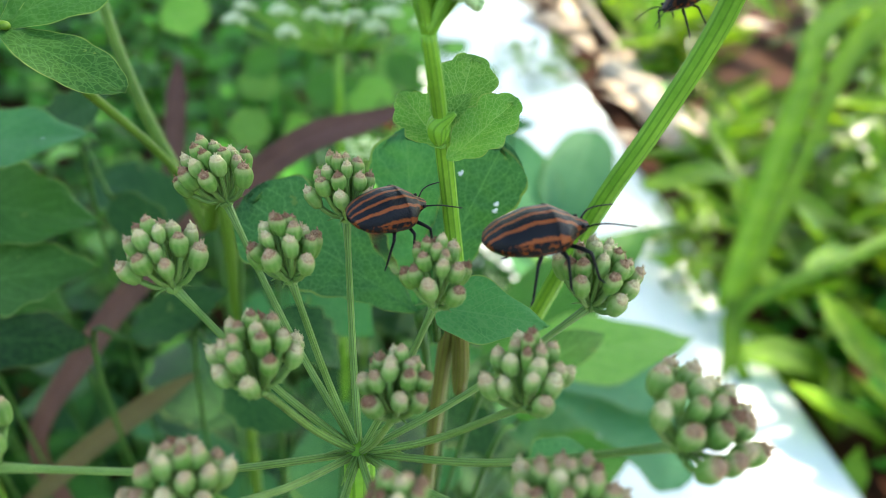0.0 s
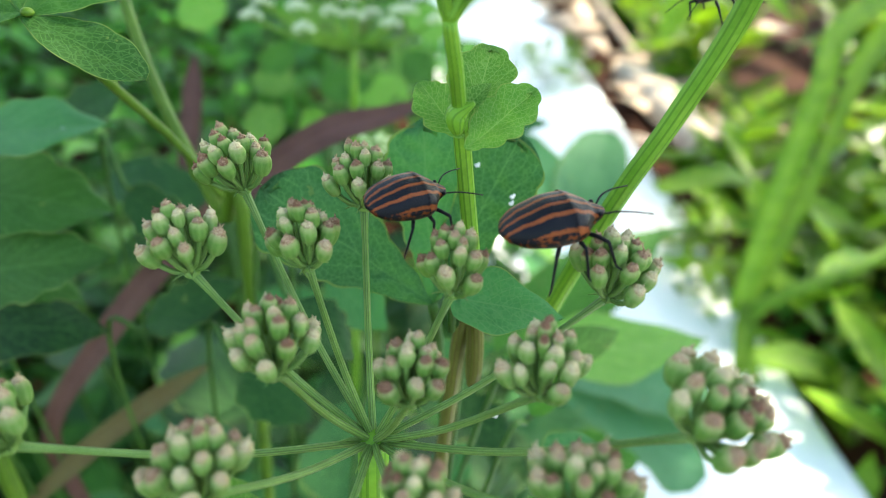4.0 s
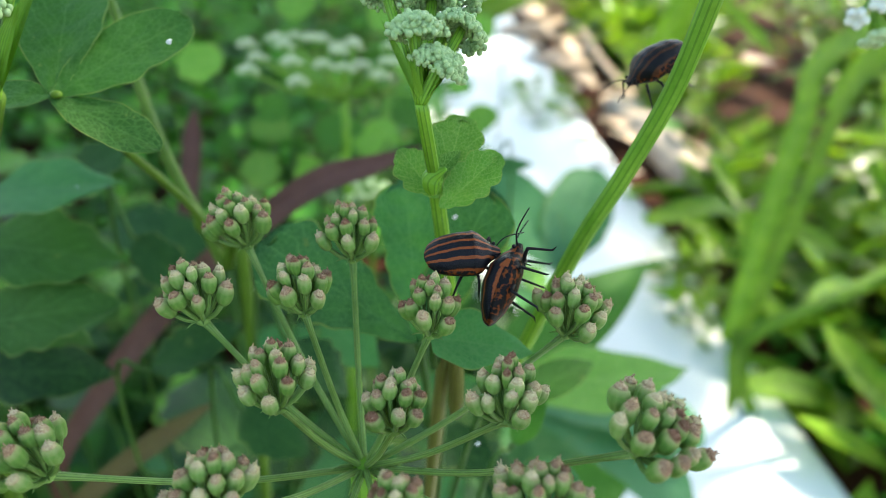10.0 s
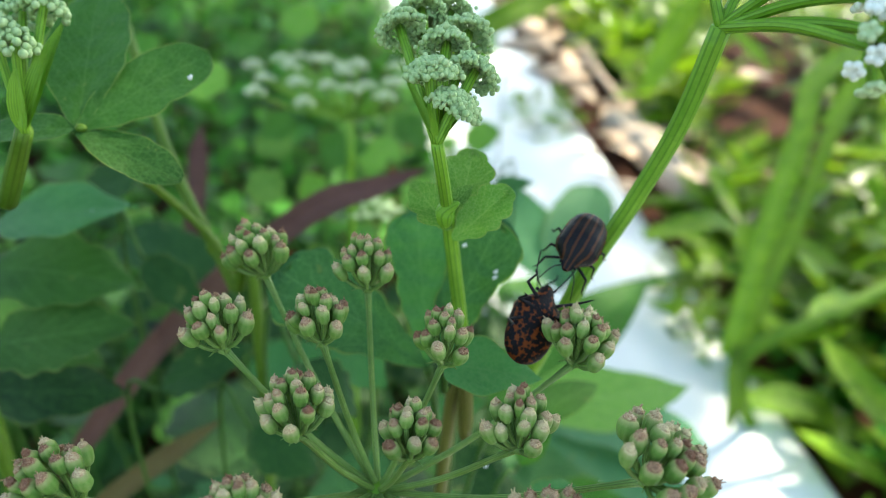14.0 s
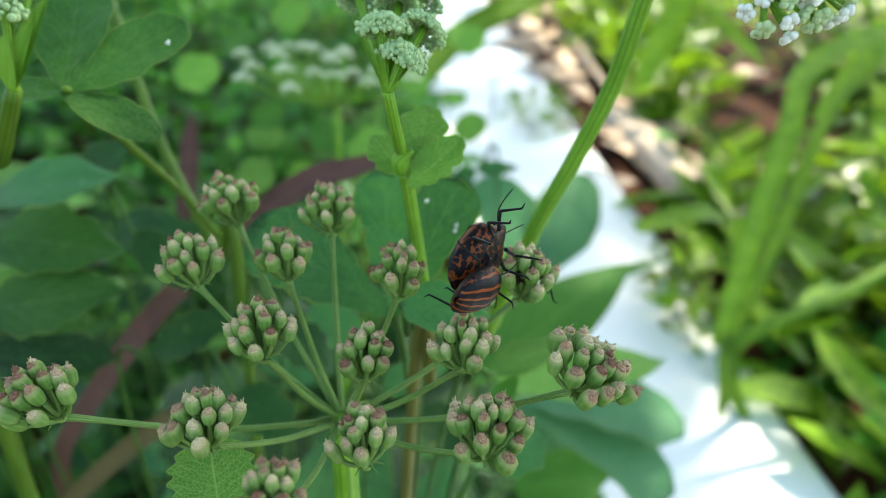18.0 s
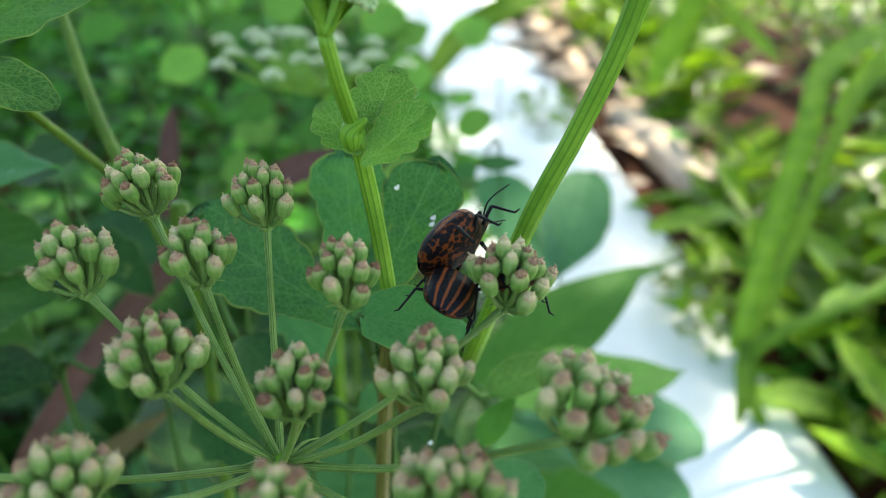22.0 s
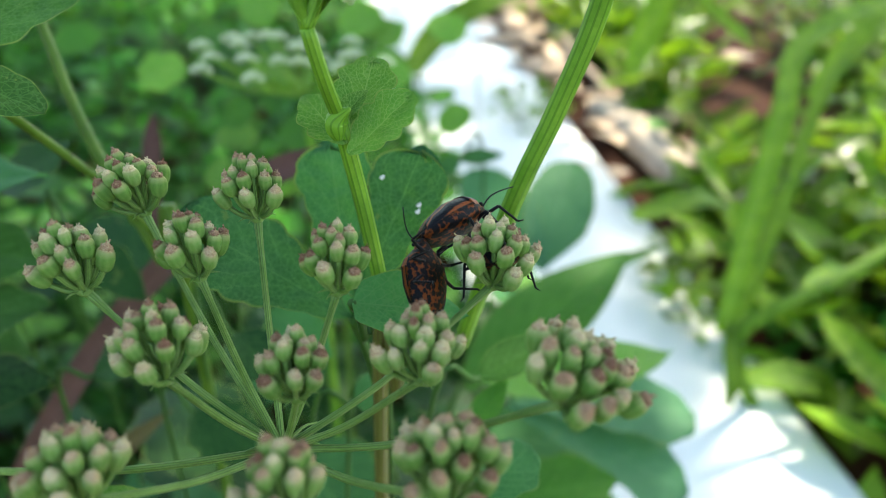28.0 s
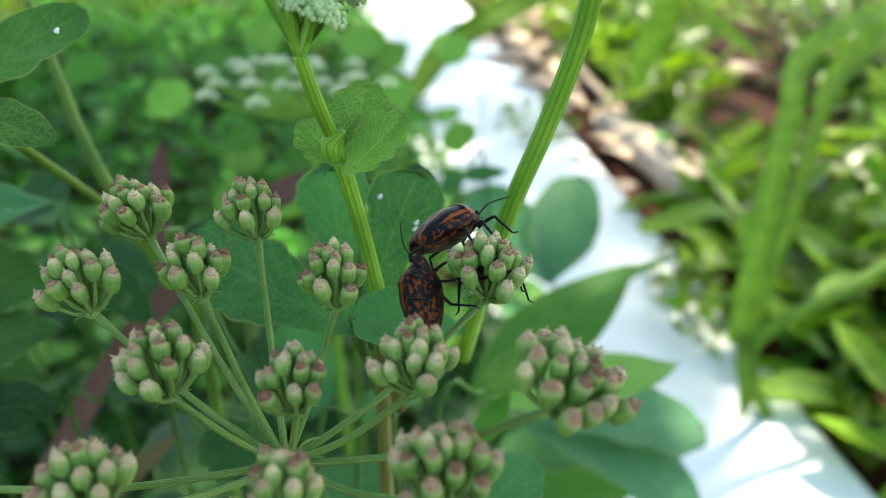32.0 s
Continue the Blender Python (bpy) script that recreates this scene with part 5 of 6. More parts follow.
def low_leaves(count, seed):
    rnd = random.Random(seed)
    made = 0
    while made < count:
        y, z = rnd.uniform(0.17, 0.55), rnd.uniform(0.08, 0.33)
        x = rnd.uniform(-0.08, 0.16)
        if z > 0.42 - 0.5 * y or x > 0.02 + 0.15 * (0.88 * y + 0.47 * (0.54 - z)):
            continue
        a = rnd.uniform(0, 6.28)
        s_ = rnd.uniform(0.035, 0.07)
        b = Vector((x, y, z))
        tip = b + Vector((math.cos(a), math.sin(a), rnd.uniform(-0.3, 0.3))) * s_
        leaf("understorey_leaf", (0, 0, 0), "broad blue-green herb leaf low under the umbel", [(b, tip, s_ * rnd.uniform(0.5, 0.8), (rnd.uniform(-0.4, 0.4), rnd.uniform(-0.8, 0), 1), dict(shape=rnd.choice(["ovate", "obovate"]), seed=made, teeth=rnd.choice([2, 3]), nu=12, nv=6))],
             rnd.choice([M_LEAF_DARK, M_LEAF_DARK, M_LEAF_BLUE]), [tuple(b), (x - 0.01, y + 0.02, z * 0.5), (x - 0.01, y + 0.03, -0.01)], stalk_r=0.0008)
        made += 1


low_leaves(125, 31)


def sunny_grass(count, seed):
    rnd = random.Random(seed)
    made = 0
    while made < count:
        x, y = rnd.uniform(0.5, 2.0), rnd.uniform(0.7, 3.2)
        if verge(x, y) or bare(x, y):
            continue
        a, s_ = rnd.uniform(0, 6.28), rnd.uniform(0.15, 0.32)
        d = Vector((math.cos(a), math.sin(a), 0))
        p = Vector((x, y, -0.01))
        grass("wild_grass", "sunlit arching grass blade among the weeds", [p, p + d * 0.2 * s_ + Vector((0, 0, 0.6 * s_)), p + d * 0.7 * s_ + Vector((0, 0, 0.8 * s_)), p + d * 1.2 * s_ + Vector((0, 0, 0.55 * s_))], rnd.uniform(0.012, 0.03), (0.01, 0.02, 1), M_BLADE)
        made += 1


sunny_grass(70, 6)


# ---- an unseen tree crown, added overhead to shade the near plants ----
tree = thing("added_shade_tree", (-1.6, -0.9, 0), "unseen leafy tree crown added over the bed to shade it", "tree")
bm = bmesh.new()
tube(bm, [(0, 0, -0.05), (0.05, 0.05, 1.0), (0.3, 0.3, 1.9), (0.9, 1.0, 2.3)], 0.12, 0.05, 12, 0.03)
part("trunk", bm, M_BARK, tree)
for end in ((2.0, 1.4, 2.1), (1.7, 2.4, 2.2), (0.9, 2.9, 2.3), (1.9, 0.4, 2.1)):
    bm = bmesh.new()
    tube(bm, [(0.3, 0.3, 1.9), (1.0, 1.0, 2.25), end], 0.04, 0.012, 8)
    part("limb", bm, M_BARK, tree)
rng = np.random.default_rng(77)
verts, faces = [], []
while len(faces) < 8600:
    x, y = rng.uniform(-0.7, 1.25), rng.uniform(0.55, 3.4)
    edge = (1.14 if y < 2.0 else 0.9) + 0.08 * noise.noise((y * 2.2, 3, 1)) + 0.06 * noise.noise((y * 9, 1, 1))
    if x > edge:
        continue
    p = Vector((x, y, 1.75 + rng.uniform(-0.15, 0.6)))
    a, s = rng.uniform(0, 6.28), rng.uniform(0.05, 0.09)
    d = Vector((math.cos(a), math.sin(a), rng.uniform(-0.5, 0.3))) * s
    w = Vector((-math.sin(a), math.cos(a), rng.uniform(-0.4, 0.4))) * s * 0.3
    n0 = len(verts)
    verts += [p, p + d * 0.5 + w, p + d, p + d * 0.5 - w]
    faces.append((n0, n0 + 1, n0 + 2, n0 + 3))
me = bpy.data.meshes.new("crown")
me.from_pydata([tuple(v - Vector((-1.6, -0.9, 0))) for v in verts], [], faces)
me.materials.append(M_WEED)
crown = new("crown", me)
crown.parent = tree

# ---- a second, taller unseen tree: thin high boughs added to dapple strip and weeds ----
tall = thing("added_shade_tree", (4.6, 6.2, 0), "unseen tall tree added to dapple the strip and weeds", "tree")
bm = bmesh.new()
tube(bm, [(0, 0, -0.05), (0.05, -0.1, 1.8), (0.1, -0.4, 3.6), (-0.9, -1.2, 4.6)], 0.12, 0.02, 12, 0.03)
part("trunk", bm, M_BARK, tall)
for end in ((-1.9, -2.8, 4.5), (-1.6, -1.9, 4.6), (-1.3, -1.0, 4.7)):
    bm = bmesh.new()
    tube(bm, [(-0.9, -1.2, 4.6), Vector((-0.9, -1.2, 4.6)).lerp(Vector(end), 0.5) + Vector((0, 0, 0.1)), end], 0.02, 0.005, 8)
    part("limb", bm, M_BARK, tall)
rng = np.random.default_rng(78)
verts, faces = [], []
while len(faces) < 12000:
    gx, gy = rng.uniform(-0.3, 2.2), rng.uniform(0.2, 3.4)
    strip = on_kerb(gx, gy, 0.03)
    if strip and noise.noise((gx * 7, gy * 3.6, 5)) > 0.24:
        continue
    if not strip and (gx < 0.4 or (verge(gx, gy) and gy > 1.2) or noise.noise((gx * 5, gy * 4, 7)) > -0.1):
        continue
    # Each leaf sits up the sun's line from the ground it is to shade.
    z = 4.6 + rng.uniform(-0.3, 0.3)
    p = Vector((gx + SUN.x / SUN.z * z - 4.6, gy + SUN.y / SUN.z * z - 6.2, z))
    a, s = rng.uniform(0, 6.28), rng.uniform(0.04, 0.07)
    d = Vector((math.cos(a), math.sin(a), rng.uniform(-0.5, 0.3))) * s
    w = Vector((-math.sin(a), math.cos(a), rng.uniform(-0.4, 0.4))) * s * 0.3
    n0 = len(verts)
    verts += [p, p + d * 0.5 + w, p + d, p + d * 0.5 - w]
    faces.append((n0, n0 + 1, n0 + 2, n0 + 3))
me = bpy.data.meshes.new("crown")
me.from_pydata([tuple(v) for v in verts], [], faces)
me.materials.append(M_WEED)
crown = new("crown", me)
crown.parent = tall

# ---- the striped shield bugs ----
BUG = 0.0109


def shell(half_w, top, u0, u1, nu, nv, lower=False, flare=0.0):
    """Part of a bug's shell between u0 (head end) and u1 (tail end); x forward, z up."""
    bm = bmesh.new()
    uv = bm.loops.layers.uv.verify()
    rows = []
    for i in range(nu + 1):
        u = u0 + (u1 - u0) * i / nu
        w, h = half_w(u), top(u)
        row = []
        for j in range(nv + 1):
            a = math.pi * (j / nv - 0.5)
            z = h * math.cos(a) ** 0.8 if abs(math.cos(a)) > 1e-6 else 0
            row.append(bm.verts.new((BUG * (0.5 - u), w * math.sin(a), -z if lower else z + flare * w * abs(math.sin(a)) ** 8)))
        rows.append(row)
    for i in range(nu):
        for j in range(nv):
            q = (rows[i][j], rows[i][j + 1], rows[i + 1][j + 1], rows[i + 1][j])
            f = bm.faces.new(q[::-1] if not lower else q)
            ij = ((i, j), (i, j + 1), (i + 1, j + 1), (i + 1, j))
            for lp, (a, b) in zip(f.loops, ij[::-1] if not lower else ij):
                lp[uv].uv = (a / nu, 0.5 + 0.5 * lp.vert.co.y / (0.0012 + 0.65 * half_w(u0 + (u1 - u0) * a / nu)))
    bmesh.ops.remove_doubles(bm, verts=bm.verts[:], dist=1e-6)
    return bm


def interp(u, table):
    for (a, x), (b, y) in zip(table, table[1:]):
        if u <= b:
            k = (u - a) / (b - a)
            k = k * k * (3 - 2 * k) * 0.4 + k * 0.6
            return x + (y - x) * k
    return table[-1][1]


WIDTH = [(0.0, 0.00047), (0.04, 0.00093), (0.12, 0.00121), (0.17, 0.00177), (0.27, 0.00307), (0.36, 0.00344), (0.55, 0.00335), (0.72, 0.00316), (0.85, 0.00270), (0.94, 0.00195), (0.985, 0.00112), (1.0, 0.00037)]
TOP = [(0.0, 0.00028), (0.1, 0.00084), (0.2, 0.00158), (0.36, 0.00242), (0.55, 0.00251), (0.8, 0.00177), (0.95, 0.00093), (1.0, 0.00028)]
DEEP = [(0.0, 0.00047), (0.1, 0.00102), (0.3, 0.00177), (0.55, 0.00195), (0.8, 0.00140), (0.95, 0.00065), (1.0, 0.00019)]


def bug(label, back, size=1.0, legs_out=0.75):
    th = thing("shield_bug", (0, 0, 0), label, "shield bug", "striped shield bugs")
    th.scale = (size, size, size)
    w, t, d = (lambda u: interp(u, WIDTH)), (lambda u: interp(u, TOP)), (lambda u: interp(u, DEEP))
    part("head", shell(w, t, 0.0, 0.14, 6, 14), back, th)
    part("pronotum", shell(lambda u: w(u) * 1.01, lambda u: t(u) * 1.03, 0.13, 0.37, 12, 26), back, th, "striped shoulder plate")
    part("scutellum", shell(lambda u: w(u) * 0.975, t, 0.352, 0.992, 22, 26), back, th, "large striped back shield")
    part("abdomen_rim", shell(lambda u: w(u) * 1.04, lambda u: t(u) * 0.45, 0.36, 1.0, 14, 18), M_SPOT, th, "orange and black barred rim")
    part("belly", shell(lambda u: w(u) * 1.03, d, 0.0, 1.0, 20, 20, True), M_SPOT, th, "orange belly with black blotches")
    for s in (-1, 1):
        for k, (u, fore, long) in enumerate(((0.20, 0.75, 0.9), (0.33, 0.1, 1.0), (0.46, -0.75, 1.1))):
            x = BUG * (0.5 - u)
            root = Vector((x, s * 0.0015, -0.0014))
            knee = root + Vector((fore * 0.0018, s * 0.0031 * legs_out, 0.0)) * long
            foot = knee + Vector((fore * 0.0010, s * 0.0005, -0.0031)) * long
            toe = foot + Vector((fore * 0.0006, s * 0.0005, -0.0003))
            bm = bmesh.new()
            tube(bm, [root, root.lerp(knee, 0.5) + Vector((0, 0, 0.0001)), knee], 0.00027, 0.00021, 8, steps=3)
            tube(bm, [knee, knee.lerp(foot, 0.5), foot], 0.00019, 0.00013, 8, steps=3)
            tube(bm, [foot, foot.lerp(toe, 0.5), toe], 0.00013, 0.00006, 6, steps=2)
            part("leg", bm, M_LEG, th)
        bm = bmesh.new()
        a = Vector((BUG * 0.46, s * 0.0009, 0.0001))
        tube(bm, [a, a + Vector((0.0010, s * 0.0008, 0.0005)), a + Vector((0.0024, s * 0.0014, 0.0005)), a + Vector((0.0044, s * 0.0020, 0.0001))], 0.00011, 0.00008, 6, steps=3)
        part("antenna", bm, M_LEG, th)
        bm = bmesh.new()
        ball(bm, Vector((BUG * 0.425, s * 0.0012, 0.0004)), 0.00028, 8, 6)
        part("eye", bm, M_LEG, th)
    return th


bug_a = bug("orange and black striped shield bug walking over the seed heads", M_STRIPE, 0.86)
bug_b = bug("orange and black striped shield bug clinging to a seed head", M_STRIPE)
bug_c = bug("dull dark striped shield bug coming down the slanting stem", M_STRIPE_DARK, 0.88)


def stand(centre, ahead, up):
    """A bug's pose from its middle, the way its head points and the way its back faces."""
    return Matrix.Translation(centre) @ frame_from(ahead, up).to_4x4()


def motions():
    walk(bug_a, [(t, stand(c, f, u)) for t, c, f, u in [
        (0, (0.0163, 0.0933, 0.5029), (0.808, 0.588, 0.006), (0.101, -0.148, 0.984)),
        (0.5, (0.0163, 0.0930, 0.5031), (0.809, 0.587, 0.011), (0.097, -0.152, 0.984)),
        (1, (0.0163, 0.0931, 0.5031), (0.808, 0.589, 0.010), (0.097, -0.150, 0.984)),
        (1.5, (0.0162, 0.0952, 0.5016), (0.809, 0.588, 0.010), (0.096, -0.150, 0.984)),
        (2, (0.0163, 0.0946, 0.5020), (0.803, 0.596, 0.002), (0.101, -0.140, 0.985)),
        (2.5, (0.0163, 0.0918, 0.5039), (0.804, 0.595, 0.010), (0.097, -0.146, 0.985)),
        (3, (0.0163, 0.0914, 0.5041), (0.799, 0.602, 0.010), (0.101, -0.150, 0.984)),
        (6, (0.0180, 0.0927, 0.5026), (0.957, 0.273, 0.097), (0.000, -0.335, 0.942)),
        (6.5, (0.0184, 0.0938, 0.5020), (0.998, -0.035, 0.052), (-0.061, -0.403, 0.913)),
        (7, (0.0185, 0.0914, 0.5037), (0.936, -0.351, -0.002), (-0.145, -0.391, 0.909)),
        (7.5, (0.0186, 0.0911, 0.5039), (0.945, -0.328, -0.011), (-0.143, -0.443, 0.885)),
        (8, (0.0188, 0.0899, 0.5046), (0.956, -0.295, -0.013), (-0.138, -0.487, 0.862)),
        (8.5, (0.0188, 0.0910, 0.5039), (0.927, -0.372, 0.045), (-0.232, -0.474, 0.849)),
        (9, (0.0188, 0.0924, 0.5029), (0.894, -0.435, 0.109), (-0.321, -0.451, 0.833)),
        (9.5, (0.0208, 0.0904, 0.5040), (0.972, -0.221, 0.081), (-0.181, -0.480, 0.858)),
        (10, (0.0254, 0.0927, 0.5040), (0.981, 0.169, 0.100), (-0.017, -0.433, 0.901)),
        (10.5, (0.0261, 0.0927, 0.5044), (0.953, 0.295, 0.073), (0.055, -0.404, 0.913)),
        (11, (0.0276, 0.0943, 0.5038), (0.968, 0.252, -0.011), (0.117, -0.407, 0.906)),
        (11.3, (0.0282, 0.0975, 0.5009), (0.495, 0.741, 0.454), (-0.622, -0.063, 0.780)),
        (11.6, (0.0289, 0.0990, 0.4961), (0.274, 0.909, 0.314), (-0.962, 0.262, 0.081)),
        (12, (0.0368, 0.1042, 0.4925), (0.180, 0.919, 0.350), (-0.827, 0.334, -0.452)),
        (12.5, (0.0370, 0.1045, 0.4917), (0.182, 0.919, 0.349), (-0.827, 0.335, -0.451)),
        (13, (0.0376, 0.1050, 0.4903), (0.179, 0.920, 0.350), (-0.828, 0.333, -0.452)),
        (13.5, (0.0369, 0.1042, 0.4914), (0.146, 0.922, 0.359), (-0.817, 0.317, -0.482)),
        (14, (0.0364, 0.1036, 0.4925), (0.113, 0.924, 0.365), (-0.804, 0.300, -0.513)),
        (14.3, (0.0350, 0.1023, 0.4965), (-0.414, 0.696, 0.586), (-0.195, 0.561, -0.804)),
        (14.5, (0.0322, 0.0996, 0.5000), (-0.912, 0.186, 0.365), (-0.024, 0.866, -0.500)),
        (15.3, (0.0303, 0.0915, 0.5028), (-0.758, -0.570, -0.318), (-0.606, 0.795, 0.017)),
        (15.9, (0.0300, 0.0870, 0.5046), (-0.625, -0.690, -0.365), (-0.648, 0.198, 0.735)),
        (16.5, (0.0298, 0.0826, 0.5065), (-0.522, -0.677, -0.519), (-0.101, -0.554, 0.826)),
        (16.625, (0.0303, 0.0809, 0.5065), (-0.908, -0.152, -0.390), (-0.200, -0.661, 0.723)),
        (16.75, (0.0307, 0.0792, 0.5066), (-0.902, 0.426, -0.062), (-0.361, -0.670, 0.648)),
        (16.875, (0.0313, 0.0778, 0.5062), (-0.558, 0.826, 0.082), (-0.330, -0.311, 0.891)),
        (17, (0.0319, 0.0765, 0.5058), (-0.047, 0.999, -0.004), (-0.048, 0.002, 0.999)),
        (17.5, (0.0321, 0.0761, 0.5055), (0.253, 0.967, -0.006), (0.854, -0.221, 0.471)),
        (18, (0.0324, 0.0759, 0.5048), (0.508, 0.845, -0.169), (0.776, -0.534, -0.336)),
        (18.5, (0.0331, 0.0815, 0.5013), (0.492, 0.827, -0.272), (0.657, -0.557, -0.507)),
        (19, (0.0333, 0.0854, 0.4991), (0.458, 0.811, -0.363), (0.499, -0.573, -0.650)),
        (19.5, (0.0326, 0.0885, 0.4981), (0.440, 0.870, -0.222), (0.862, -0.478, -0.168)),
        (20, (0.0318, 0.0901, 0.4982), (0.366, 0.927, -0.082), (0.799, -0.268, 0.538)),
        (20.5, (0.0315, 0.0881, 0.5000), (0.305, 0.951, -0.058), (0.727, -0.193, 0.659)),
        (21, (0.0314, 0.0878, 0.5006), (0.245, 0.969, -0.042), (0.624, -0.125, 0.772)),
        (21.5, (0.0322, 0.0895, 0.4983), (0.187, 0.980, -0.069), (0.523, -0.040, 0.852)),
        (22, (0.0331, 0.0909, 0.4964), (0.144, 0.984, -0.102), (0.393, 0.037, 0.919)),
        (22.5, (0.0362, 0.0932, 0.4967), (0.170, 0.981, 0.097), (-0.148, -0.072, 0.986)),
        (23, (0.0326, 0.0920, 0.4963), (0.118, 0.924, 0.365), (-0.703, -0.181, 0.688)),
        (23.5, (0.0295, 0.0891, 0.4971), (-0.007, 0.798, 0.603), (-0.998, 0.033, -0.054)),
        (24, (0.0314, 0.0899, 0.4960), (-0.178, 0.671, 0.720), (-0.760, 0.370, -0.533)),
        (25, (0.0307, 0.0844, 0.4997), (-0.174, 0.668, 0.723), (-0.762, 0.375, -0.529)),
        (26, (0.0310, 0.0883, 0.4972), (-0.176, 0.668, 0.723), (-0.766, 0.369, -0.527)),
        (28.5, (0.0316, 0.0899, 0.4961), (-0.143, 0.673, 0.726), (-0.773, 0.382, -0.506)),
        (29, (0.0315, 0.0873, 0.4976), (-0.137, 0.672, 0.728), (-0.774, 0.386, -0.502)),
        (30, (0.0318, 0.0894, 0.4962), (-0.140, 0.664, 0.734), (-0.774, 0.389, -0.499)),
        (31, (0.0320, 0.0904, 0.4955), (-0.139, 0.663, 0.736), (-0.781, 0.384, -0.493)),
        (32, (0.0319, 0.0872, 0.4975), (-0.128, 0.655, 0.744), (-0.786, 0.391, -0.479)),
    ]])
